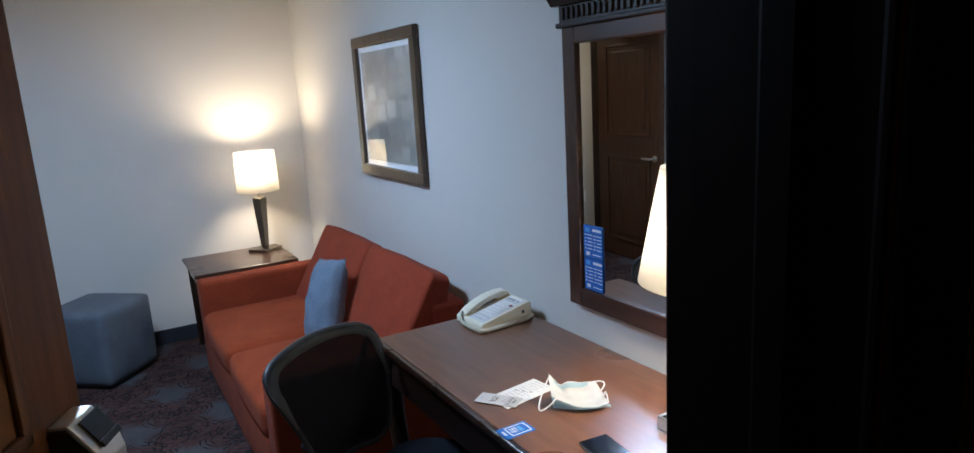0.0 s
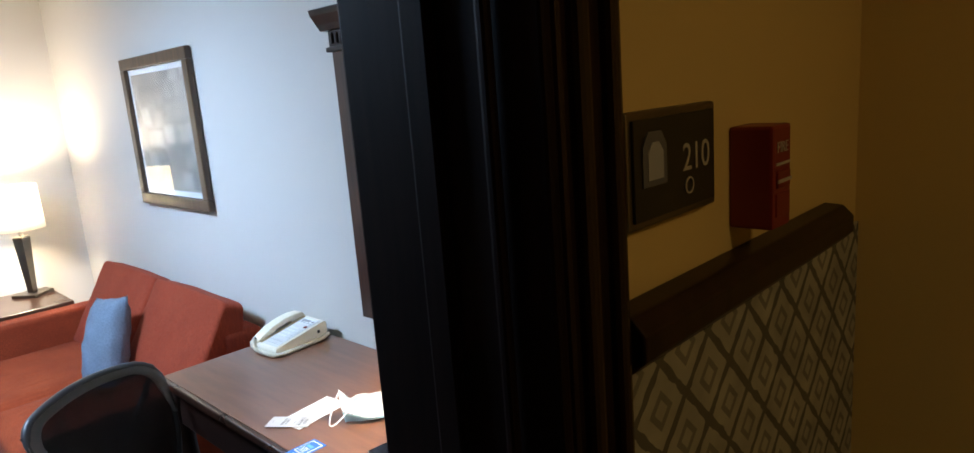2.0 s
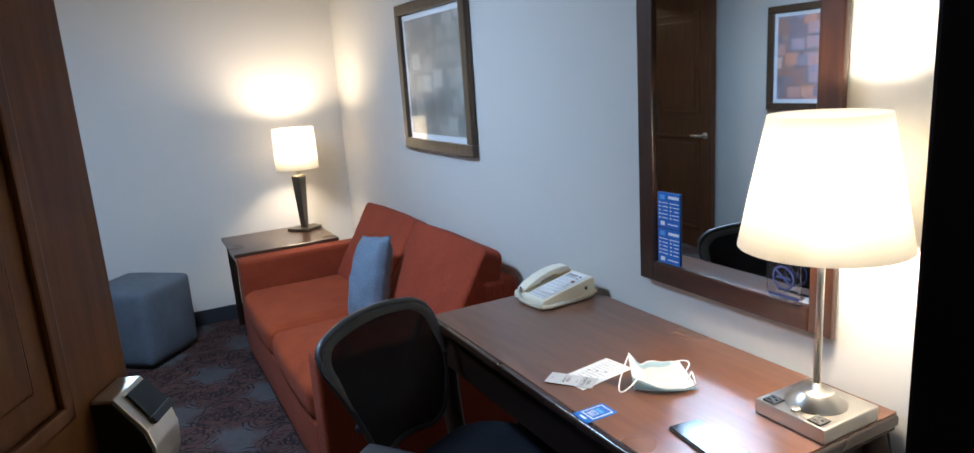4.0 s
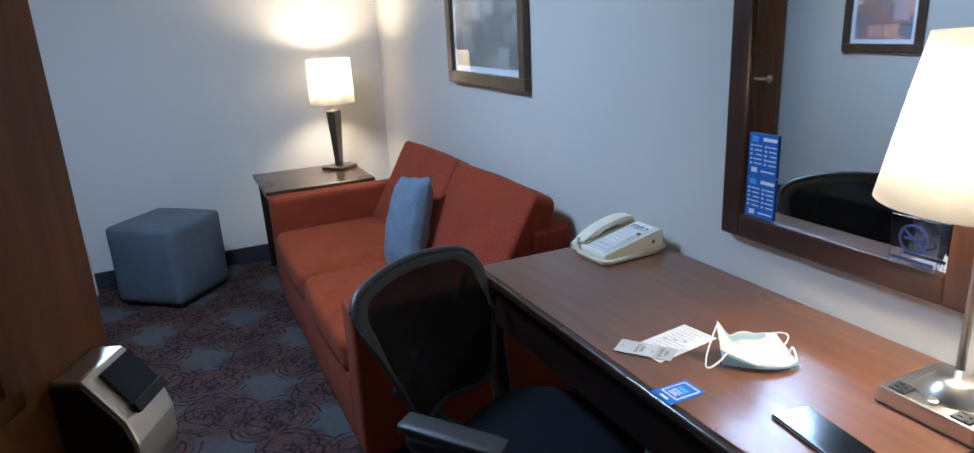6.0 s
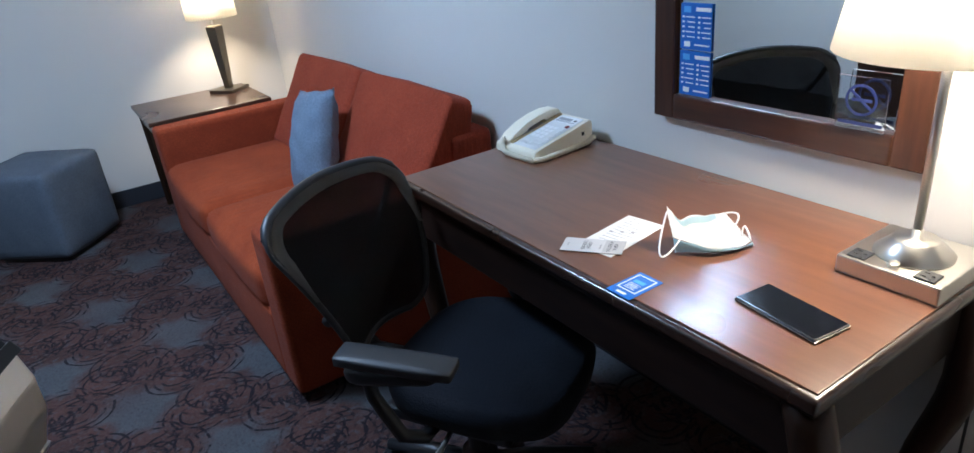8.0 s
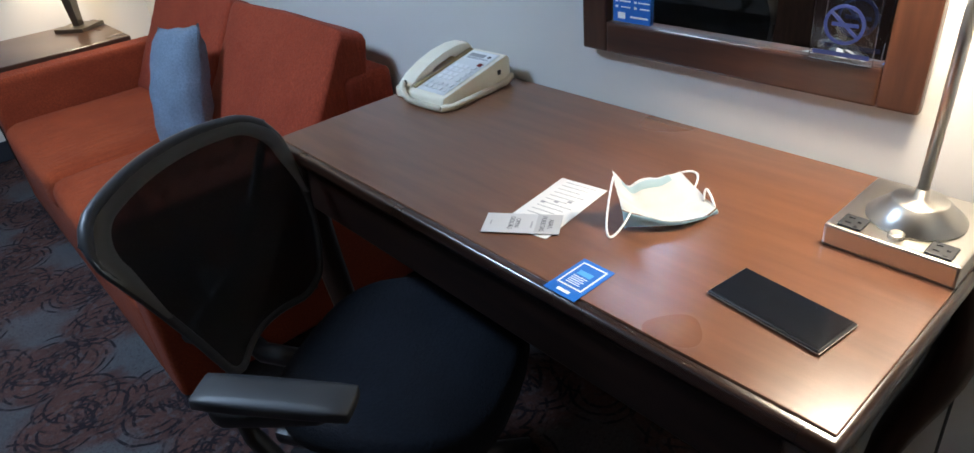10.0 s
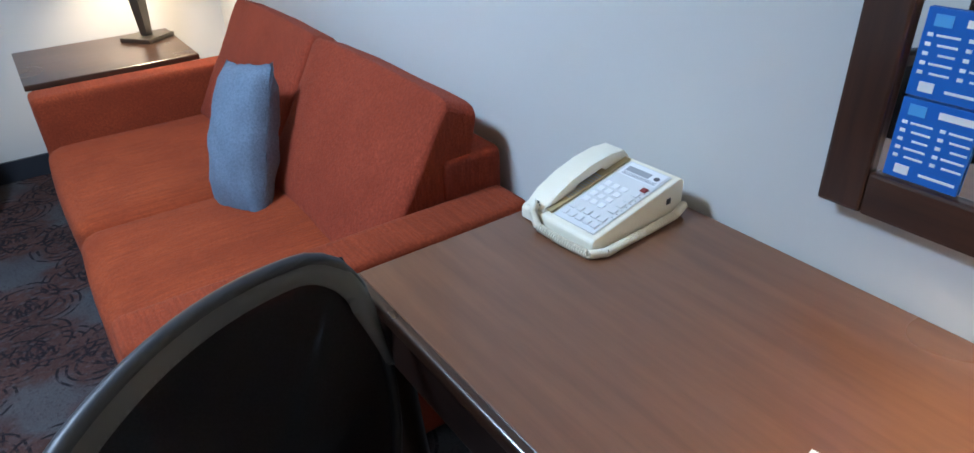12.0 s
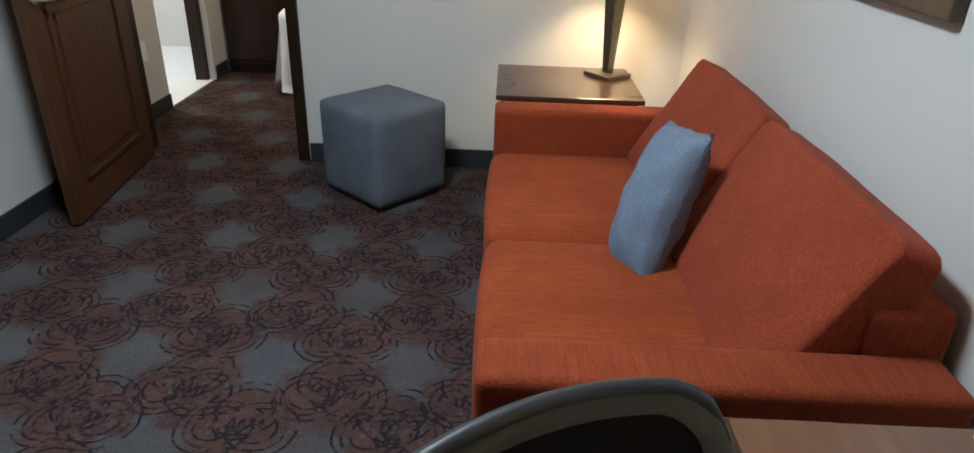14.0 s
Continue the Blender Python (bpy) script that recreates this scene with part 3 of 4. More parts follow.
part("picture_inner", prism([(0.030, 0.046), (0.058, 0.046), (0.058, 0.072), (0.050, 0.082), (0.038, 0.082), (0.030, 0.072)], 0.001, "y", -0.0112), PALE_INK, sign)
part("symbol", moved(lathe([(0.007, 0), (0.009, 0), (0.009, 0.001), (0.007, 0.001), (0.007, 0)], 20), pose(0.112, -0.0094, 0.03, 90)), SIGN_PALE, sign)

fire = thing("fire_alarm", 1.045, HALL_Y - 0.0, 1.43, "red fire alarm pull station on the wall", "fire alarm")
part("box", box(-0.042, 0.012, -0.052, 0.0, -0.002, 0.118, 0.004), RED, fire)
part("pull_bar", box(-0.032, 0.006, -0.0545, -0.05, 0.045, 0.066, 0.003), RED, fire)
part("recess", box(-0.034, 0.006, -0.0535, -0.051, 0.012, 0.04, 0.001), RED, fire)
words("FIRE", 0.018, SIGN_PALE, fire, pose(-0.015, -0.0525, 0.092, 90, 0, 0))
part("line", box(-0.034, 0.006, -0.0555, -0.0543, 0.052, 0.056), SIGN_PALE, fire)
part("line", box(-0.034, 0.006, -0.0532, -0.0515, 0.072, 0.075), SIGN_PALE, fire)

# ---------------------------------------------------------------- desk wall
DX0, DX1, DY0, DY1, DZ = 0.975, 1.545, 1.53, 2.755, 0.75
desk = thing("writing_desk", DX0, DY0, 0, "reddish brown wooden writing desk with moulded edge and curved legs", "desk")
w, l = DX1 - DX0, DY1 - DY0
part("desktop", box(0.011, w, 0.008, l - 0.008, DZ - 0.018, DZ, 0.0015), DESK_WOOD, desk)
part("edge_moulding", box(-0.004, w - 0.002, -0.001, l + 0.001, DZ - 0.030, DZ - 0.003, 0.009, 4), EDGE_WOOD, desk, "dark glossy rounded edge", True)
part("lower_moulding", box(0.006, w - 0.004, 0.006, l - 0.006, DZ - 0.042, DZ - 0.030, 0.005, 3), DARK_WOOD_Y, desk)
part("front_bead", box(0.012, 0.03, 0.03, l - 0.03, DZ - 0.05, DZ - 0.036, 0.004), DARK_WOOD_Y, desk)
# Aprons made deeper and near-black to stand in for shade under the desk.
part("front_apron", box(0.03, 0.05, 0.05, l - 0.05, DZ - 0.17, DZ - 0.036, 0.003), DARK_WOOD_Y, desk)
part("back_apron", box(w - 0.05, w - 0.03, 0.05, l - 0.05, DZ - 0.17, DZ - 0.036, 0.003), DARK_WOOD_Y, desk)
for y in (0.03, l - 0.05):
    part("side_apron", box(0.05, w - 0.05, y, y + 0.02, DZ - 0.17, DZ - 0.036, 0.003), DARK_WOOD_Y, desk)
for x, sx in ((0.045, -1), (w - 0.045, -1)):
    for y, sy in ((0.045, -1), (l - 0.045, 1)):
        pts, rad = [], []
        for i in range(15):
            u = i / 14
            bow = 0.035 * math.sin(u * 2 * math.pi) * (1 - 0.25 * u)
            pts.append((x, y + sy * bow, (DZ - 0.04) * (1 - u) + 0.012 * u))
            rad.append(0.036 - 0.020 * u + (0.010 * max(0, (u - 0.86) / 0.14)) + 0.006 * math.sin(u * math.pi))
        part("leg", tube(pts, rad, 10), DARK_WOOD, desk, "", True)

MY0, MY1, MZ0, MZ1 = 1.69, 2.345, 0.869, 1.775
FW = 0.062
mirror = thing("wall_mirror", WALL_E, MY0, MZ0, "tall mirror in a dark reddish wooden frame with a cornice", "mirror")
mw, mh = MY1 - MY0, MZ1 - MZ0
part("glass", box(-0.018, -0.012, FW - 0.01, mw - FW + 0.01, FW - 0.01, mh - FW + 0.01), MIRROR, mirror, "clear mirror glass")
part("backboard", box(-0.010, -0.001, 0.01, mw - 0.01, 0.01, mh - 0.01), DARK_WOOD, mirror)
for name, y0, y1, z0, z1 in (("stile", 0, FW, 0, mh), ("stile", mw - FW, mw, 0, mh), ("bottom_rail", FW, mw - FW, 0, FW), ("top_rail", FW, mw - FW, mh - FW, mh)):
    bm = box(-0.030, -0.011, y0, y1, z0, z1, 0.005)
    part(name, bm, MIRROR_WOOD if name == "stile" else MIRROR_WOOD_Y, mirror)
part("frieze", box(-0.034, -0.002, -0.006, mw + 0.006, mh, mh + 0.055, 0.004), DARK_WOOD_Y, mirror)
part("bead", box(-0.042, -0.002, -0.016, mw + 0.016, mh - 0.012, mh + 0.004, 0.005), DARK_WOOD_Y, mirror)
for i in range(26):
    part("dentil", box(-0.041, -0.034, 0.0 + i * 0.0252, 0.015 + i * 0.0252, mh + 0.012, mh + 0.048, 0.003, 1), DARK_WOOD_Y, mirror)
part("cornice", prism([(-0.002, mh + 0.055), (-0.044, mh + 0.055), (-0.052, mh + 0.075), (-0.075, mh + 0.10), (-0.08, mh + 0.12), (-0.002, mh + 0.12)], mw + 0.07, "y", -0.035, 0.003), DARK_WOOD_Y, mirror)

tent = thing("info_card", WALL_E - 0.0215, 2.270, 0.932, "blue printed information card tucked into the mirror frame", "card")
tent.scale = (1, 1.25, 0.86)
for k, z in ((0, 0.002), (1, 0.128)):
    part("panel", box(-0.0015, 0.0015, -0.072, 0, z, z + 0.122, 0.0006, 1), BLUE_PRINT, tent)
    part("heading", box(-0.0022, -0.0014, -0.070, -0.036, z + 0.102, z + 0.112), WHITE_PRINT, tent)
    part("mark", box(-0.0022, -0.0014, -0.024, -0.008, z + 0.098, z + 0.114), LIGHT_BLUE, tent)
    for col in (-0.070, -0.034):
        for r in range(5):
            zz = z + 0.086 - r * 0.013
            part("bullet", box(-0.0022, -0.0014, col + 0.024, col + 0.029, zz - 0.002, zz + 0.003), WHITE_PRINT, tent)
            part("text_line", box(-0.0022, -0.0014, col, col + 0.021 - 0.003 * (r % 3), zz - 0.001, zz + 0.002), WHITE_PRINT, tent)
    part("code_square", box(-0.0022, -0.0014, -0.024, -0.010, z + 0.008, z + 0.022), WHITE_PRINT, tent)
    part("text_line", box(-0.0022, -0.0014, -0.068, -0.034, z + 0.012, z + 0.016), WHITE_PRINT, tent)

nosmoke = thing("no_smoking_sign", WALL_E - 0.035, 1.765, 0.932, "clear acrylic no smoking plate standing on the mirror frame", "sign", ry=-4)
part("plate", box(-0.0015, 0.0015, 0, 0.098, 0, 0.105, 0.001, 1), CLEAR, nosmoke, "clear acrylic plate")
part("ring", moved(lathe([(0.026, 0), (0.031, 0), (0.031, 0.001), (0.026, 0.001), (0.026, 0)], 32), pose(-0.0018, 0.049, 0.060, 0, -90, 0)), NAVY, nosmoke)
part("slash", moved(box(-0.0005, 0.0005, -0.027, 0.027, -0.0025, 0.0025), pose(-0.0022, 0.049, 0.060, 40)), NAVY, nosmoke)
part("cigarette", box(-0.0024, -0.0018, 0.028, 0.068, 0.057, 0.063), NAVY, nosmoke)
part("bar", box(-0.0024, -0.0018, 0.006, 0.092, 0.010, 0.017), NAVY, nosmoke)


def framed_print(name, wall_x, facing, y0, y1, z0, z1, art, label, border=0.055):
    pic = thing(name, wall_x, y0, z0, label, "picture")
    w, h, s = y1 - y0, z1 - z0, facing
    for a in ((0, w, 0, border), (0, w, h - border, h), (0, border, border, h - border), (w - border, w, border, h - border)):
        part("frame_rail", box(s * 0.003, s * 0.032, a[0], a[1], a[2], a[3], 0.006), FRAME_WOOD, pic)
    part("mat_board", box(s * 0.006, s * 0.010, border - 0.005, w - border + 0.005, border - 0.005, h - border + 0.005), MAT_BOARD, pic, "pale grey mat board")
    part("print", box(s * 0.0105, s * 0.012, border + 0.030, w - border - 0.030, border + 0.028, h - border - 0.028), art, pic, "muted print of stacked shapes")
    g = part("glass", box(s * 0.016, s * 0.018, border - 0.003, w - border + 0.003, border - 0.003, h - border + 0.003), CLEAR, pic)
    g.visible_shadow = False
    return pic


framed_print("framed_print", WALL_E, -1, 3.437, 4.24, 1.157, 1.89, ART, "muted grey print in a brown wooden frame on the wall")
framed_print("framed_print", WALL_W, 1, 3.74, 4.29, 1.12, 1.85, ART_RED, "warm coloured print in a dark wooden frame", 0.05)

# ---------------------------------------------------------------- desk things
base_lamp = thing("desk_lamp", DESK_LAMP[0], DESK_LAMP[1], DZ, "lit desk lamp with a cream shade and steel base with outlets", "lamp")
part("base", box(-0.088, 0.088, -0.085, 0.085, 0.0, 0.034, 0.004), STEEL, base_lamp, "brushed steel box base")
part("cone", lathe([(0.062, 0.034), (0.062, 0.037), (0.036, 0.062), (0.034, 0.064), (0.010, 0.066), (0.0085, 0.080)], 48), STEEL, base_lamp, "", True)
part("stem", lathe([(0.0075, 0.074), (0.0075, 0.50)], 16), STEEL, base_lamp, "", True)
part("socket", lathe([(0.016, 0.40), (0.018, 0.42), (0.018, 0.455), (0.010, 0.46)], 20), BLACK_PLASTIC, base_lamp)
part("shade", lathe([(0.165, 0.382), (0.112, 0.650), (0.1105, 0.650), (0.1635, 0.382), (0.165, 0.382)], 56), SHADE_TALL, base_lamp, "cream fabric tapered shade", True)
part("spider", box(-0.112, 0.112, -0.002, 0.002, 0.62, 0.624), STEEL, base_lamp)
part("switch", lathe([(0.010, 0.034), (0.010, 0.040), (0.007, 0.042)], 20, (-0.066, 0.0)), SATIN, base_lamp)
for y in (-0.055, 0.055):
    out = part("outlet", box(-0.082, -0.048, y - 0.016, y + 0.016, 0.034, 0.0375, 0.002), GREY_PLASTIC, base_lamp, "dark outlet socket")
    for dx in (-0.007, 0.007):
        part("slot", box(-0.065 + dx - 0.0015, -0.065 + dx + 0.0015, y + 0.001, y + 0.009, 0.0372, 0.0379), GLASS_BLACK, out)
    part("slot", box(-0.067, -0.063, y - 0.010, y - 0.005, 0.0372, 0.0379), GLASS_BLACK, out)
    part("slot", box(-0.080, -0.078, y - 0.010, y - 0.005, 0.0372, 0.0379), GLASS_BLACK, out)

part("power_cord", tube([(0.09, 0.0, 0.012), (0.128, -0.03, 0.006), (0.140, -0.07, -0.02), (0.142, -0.085, -0.10), (0.140, -0.09, -0.30), (0.120, -0.10, -0.55), (0.08, -0.06, -0.735), (0.02, 0.06, -0.745), (0.10, 0.25, -0.745)], 0.003, 6), BLACK_PLASTIC, base_lamp, "black power cord", True)

# desk telephone, long side across the desk
tel = thing("desk_telephone", 1.300, 2.558, DZ, "cream corded hotel desk telephone with handset in place", "telephone", 3)
tel.scale = (0.865, 0.92, 0.98)
part("body", prism([(0, 0.002), (0.255, 0.002), (0.255, 0.062), (0.245, 0.070), (0.005, 0.028), (0, 0.022)], 0.185, "y", 0.0, 0.004), CREAM, tel)
TILT_A = math.degrees(math.atan2(0.042, 0.24))
slope = pose(0.005, 0, 0.0285, 0, -TILT_A, 0)
part("faceplate", moved(box(0.010, 0.232, 0.012, 0.112, 0, 0.002, 0.001, 1), slope), FACE_WHITE, tel, "pale printed faceplate")
part("cradle", moved(box(0.010, 0.236, 0.116, 0.178, 0, 0.004, 0.001, 1), slope), TAN, tel)
for i in range(12):
    part("grille_slot", moved(box(0.062 + i * 0.008, 0.066 + i * 0.008, 0.120, 0.178, 0.004, 0.0048), slope), PALE_INK, tel)
for r in range(4):
    for c in range(3):
        part("key", moved(box(0.075 + r * 0.021, 0.090 + r * 0.021, 0.050 + c * 0.019, 0.064 + c * 0.019, 0.002, 0.0038, 0.001, 1), slope), WHITE_PRINT, tel)
for r in range(2):
    for c in range(5):
        part("key", moved(box(0.022 + r * 0.022, 0.037 + r * 0.022, 0.020 + c * 0.018, 0.034 + c * 0.018, 0.002, 0.0045, 0.001, 1), slope), FACE_WHITE, tel)
for i in range(4):
    part("key", moved(box(0.075 + i * 0.021, 0.090 + i * 0.021, 0.022, 0.036, 0.002, 0.0045, 0.001, 1), slope), FACE_WHITE, tel)
part("message_lamp", moved(box(0.158, 0.172, 0.018, 0.032, 0.002, 0.006, 0.002, 1), slope), RED, tel, "red message lamp")
part("label_card", moved(box(0.185, 0.228, 0.018, 0.106, 0.002, 0.0026), slope), WHITE_PRINT, tel)
part("crest", moved(lathe([(0.006, 0.0026), (0.006, 0.0032), (0.0, 0.0032)], 20, (0.208, 0.030)), slope), INK, tel, "small dark round crest")
for i in range(9):
    part("text_line", moved(box(0.0665 + i * 0.0128, 0.0678 + i * 0.0128, 0.016, 0.0195, 0.002, 0.0026), slope), PALE_INK, tel)
part("label_strip", moved(box(0.200, 0.216, 0.045, 0.100, 0.0026, 0.0031), slope), PALE_INK, tel)
for i in range(4):
    part("text_line", moved(box(0.1885 + i * 0.0025, 0.1893 + i * 0.0025, 0.022, 0.10, 0.0026, 0.0031), slope), PALE_INK, tel)
part("jack", box(0.205, 0.217, -0.001, 0.0015, 0.030, 0.041), BLACK_PLASTIC, tel, "black data jack")
hs = part("handset", moved(prism([(0.006, 0.000), (0.070, 0.000), (0.080, 0.025), (0.096, 0.034), (0.166, 0.035), (0.178, 0.026), (0.184, 0.000), (0.238, 0.000), (0.246, 0.020), (0.232, 0.038), (0.195, 0.046), (0.140, 0.049), (0.085, 0.045), (0.035, 0.034), (0.000, 0.020)], 0.050, "y", 0.129, 0.0045), slope @ pose(0, 0, -0.018)), CREAM, tel, "cream handset with square ends")
part("cord_socket", moved(box(-0.003, 0.004, 0.138, 0.152, 0.010, 0.021, 0.002, 1), slope), GREY_PLASTIC, hs)
cord = []
route = [Vector(p) for p in ((0.004, 0.146, 0.046), (-0.008, 0.144, 0.030), (-0.013, 0.125, 0.010), (-0.014, 0.06, 0.008), (-0.010, 0.0, 0.008), (0.02, -0.016, 0.008), (0.08, -0.014, 0.008), (0.15, -0.013, 0.008), (0.22, -0.012, 0.010), (0.255, -0.006, 0.018))]
for i in range(700):
    u = i / 699 * (len(route) - 1.001)
    k, fr = int(u), u - int(u)
    p, d = route[k].lerp(route[k + 1], fr), (route[k + 1] - route[k]).normalized()
    s = d.orthogonal().normalized()
    a = i * 2 * math.pi / 7
    cord.append(p + 0.0064 * (s * math.cos(a) + d.cross(s) * math.sin(a)))
part("coiled_cord", tube(cord, 0.0022, 5), CREAM, tel, "coiled cream cord", True)

mobile = thing("mobile_phone", 1.13, 1.677, DZ, "dark glossy mobile phone lying face up on the desk", "phone", -7)
part("body", box(-0.039, 0.039, -0.079, 0.079, 0.0, 0.0075, 0.0032, 3), BLACK_PLASTIC, mobile, "", True)
part("screen", box(-0.0365, 0.0365, -0.0765, 0.0765, 0.0073, 0.0085, 0.0006, 1), GLASS_BLACK, mobile, "black glass screen")
part("rim", box(-0.0395, 0.0395, -0.0795, 0.0795, 0.003, 0.0045, 0.001), SATIN, mobile)

card = thing("key_card", 1.016, 1.907, DZ, "blue and white key card at the desk edge", "card", -90)
part("card_body", box(-0.028, 0.028, -0.043, 0.043, 0.0004, 0.0014), BLUE_PRINT, card)
part("white_border", box(-0.022, 0.022, -0.022, 0.036, 0.0014, 0.0017), WHITE_PRINT, card)
part("blue_field", box(-0.019, 0.019, -0.019, 0.033, 0.0017, 0.002), BLUE_PRINT, card)
part("light_mark", box(-0.012, 0.012, 0.008, 0.018, 0.002, 0.0023), LIGHT_BLUE, card)
for i in range(5):
    part("text_line", box(-0.013, 0.012 - 0.003 * (i % 2), -0.0145 + i * 0.0042, -0.0128 + i * 0.0042, 0.002, 0.0023), WHITE_PRINT, card)
part("text_line", box(-0.011, 0.011, -0.036, -0.030, 0.0014, 0.0017), WHITE_PRINT, card)

form = thing("paper_form", 1.143, 2.072, DZ, "white printed paper form lying on the desk", "paper", -82)
part("sheet", box(-0.046, 0.046, -0.089, 0.089, 0.0004, 0.0012), WHITE_PAPER, form)
for i in range(11):
    part("text_line", box(-0.030, 0.030 - 0.008 * (i % 3), 0.078 - i * 0.0125, 0.0795 - i * 0.0125, 0.0012, 0.0014), PALE_INK, form)
for i in range(3):
    part("tick_box", box(-0.030 + i * 0.02, -0.022 + i * 0.02, 0.0 + i * 0.01, 0.006 + i * 0.01, 0.0012, 0.0014), PALE_INK, form)

slip = thing("paper_slip", 1.069, 2.073, DZ, "grey packet slip lettered open doors in two languages", "paper", -55)
part("sheet", box(-0.062, 0.062, -0.029, 0.029, 0.0022, 0.0032), GREY_PAPER, slip)
part("band", box(0.022, 0.062, -0.029, 0.029, 0.0032, 0.0034), plain("slip_band", (0.45, 0.46, 0.47), 0.7), slip)
for text, x, y in (("OPEN", -0.008, 0.006), ("DOORS", -0.018, 0.0), ("ABRA", 0.045, 0.006), ("PUERTAS", 0.033, 0.0)):
    words(text, 0.011, INK, slip, pose(x, 0.0, 0.0036, 0, 0, -90), depth=0.0001)
part("text_line", box(0.014, 0.017, -0.012, 0.006, 0.0032, 0.0035), PALE_INK, slip)
part("text_line", box(-0.052, -0.050, -0.006, 0.006, 0.0032, 0.0035), PALE_INK, slip)


def face_mask():
    """A pleated mask lying open like a shallow bowl, one long edge propped up."""
    m = thing("face_mask", 1.222, 1.923, DZ, "white disposable face mask with pale blue outside, crumpled on the desk", "face mask")
    back_l, back_r = Vector((-0.052, 0.052, 0.080)), Vector((0.082, 0.022, 0.040))
    front_l, front_r = Vector((-0.066, 0.022, 0.036)), Vector((0.062, -0.060, 0.012))
    nu, nv = 30, 18

    def inside(u, v):
        p = back_l.lerp(back_r, u).lerp(front_l.lerp(front_r, u), v)
        sag = math.sin(math.pi * u) ** 0.8
        p += Vector((-0.010, -0.028, 0.0)) * sag * v ** 1.6
        p.z -= 0.030 * sag * math.sin(math.pi * min(1.0, v * 0.62 + 0.1))
        p.z += 0.014 * sag * v ** 4
        p.z += 0.0022 * math.sin(v * 20) * sag + 0.005 * noise.noise(Vector((u * 4, v * 3, 1)))
        p.z -= 0.014 * math.exp(-((u - 0.24) / 0.10) ** 2) * (1 - v) ** 1.5
        p.z += 0.007 * math.exp(-(u / 0.10) ** 2) * (1 - v) ** 2
        p.x += 0.004 * noise.noise(Vector((u * 3, v * 5, 4)))
        p.z = max(0.004, p.z)
        return p

    def sheet(f, a, b, thick, name, mat, label=""):
        bm = bmesh.new()
        grid = [[bm.verts.new(f(i / a, j / b)) for j in range(b + 1)] for i in range(a + 1)]
        for i in range(a):
            for j in range(b):
                bm.faces.new((grid[i][j], grid[i + 1][j], grid[i + 1][j + 1], grid[i][j + 1]))
        bmesh.ops.solidify(bm, geom=list(bm.faces), thickness=thick)
        return part(name, bm, mat, m, label, True)

    def outside(u, v):
        p = inside(u, 1.0) + Vector((-0.001, -0.0025, -0.001))
        tuck = math.sin(math.pi * min(1, u * 1.05)) ** 0.5
        p.y += 0.020 * tuck * v * v
        p.x += 0.006 * v
        p.z = p.z * (1 - v) + 0.0016 * v
        return p

    sheet(inside, nu, nv, 0.0011, "body", MASK_CLOTH)
    sheet(outside, nu, 6, 0.001, "outer_layer", MASK_BLUE, "pale blue outer layer")
    sheet(lambda u, v: inside(0.10 + 0.72 * u, 0.035 + 0.10 * v + 0.05 * (1 - u)) + Vector((0, 0, 0.0016)), 16, 3, 0.0006, "nose_band", MASK_BLUE, "pale blue nose band showing through")

    def loop(a, b, out):
        pts = []
        for i in range(25):
            f = i / 24
            k = math.sin(math.pi * f)
            p = a.lerp(b, f) + out * k ** 0.8
            p.z = max(0.003, p.z)
            pts.append(p)
        part("ear_loop", tube(pts, 0.0019, 6), WHITE_PRINT, m, "", True)

    loop(inside(0.0, 0.15), inside(0.06, 1.0), Vector((-0.060, -0.022, -0.034)))
    loop(inside(1.0, 0.05), inside(0.97, 0.45), Vector((0.020, -0.004, 0.006)))
    loop(inside(0.96, 0.75), inside(0.99, 0.98), Vector((0.010, 0.012, 0.018)))
    return m


face_mask()

# ---------------------------------------------------------------- sofa
SX0, SX1, SY0, SY1 = 0.64, 1.545, 3.00, 4.78
ARM, ARM_Z, SEAT_Z = 0.14, 0.588, 0.425
sofa = thing("sofa", SX0, SY0, 0, "rust red two-seat sofa with loose back cushions", "sofa")
w, l = SX1 - SX0, SY1 - SY0
part("base", box(0.012, w, ARM * 0.6, l - ARM * 0.6, 0.03, 0.29, 0.02, 3), RUST, sofa, "", True)
part("front_rail", box(0.0, 0.05, ARM - 0.01, l - ARM + 0.01, 0.035, 0.285, 0.02, 3), RUST, sofa, "", True)
for y in (0.0, l - ARM):
    bm = box(0.0, w - 0.01, y, y + ARM, 0.03, ARM_Z, 0.028, 4)
    part("arm", bm, RUST_ARM, sofa, "", True)
part("back_frame", box(w - 0.17, w, ARM - 0.012, l - ARM + 0.012, 0.05, 0.685, 0.03, 4), RUST_BACK, sofa, "", True)
half = (l - 2 * ARM) / 2


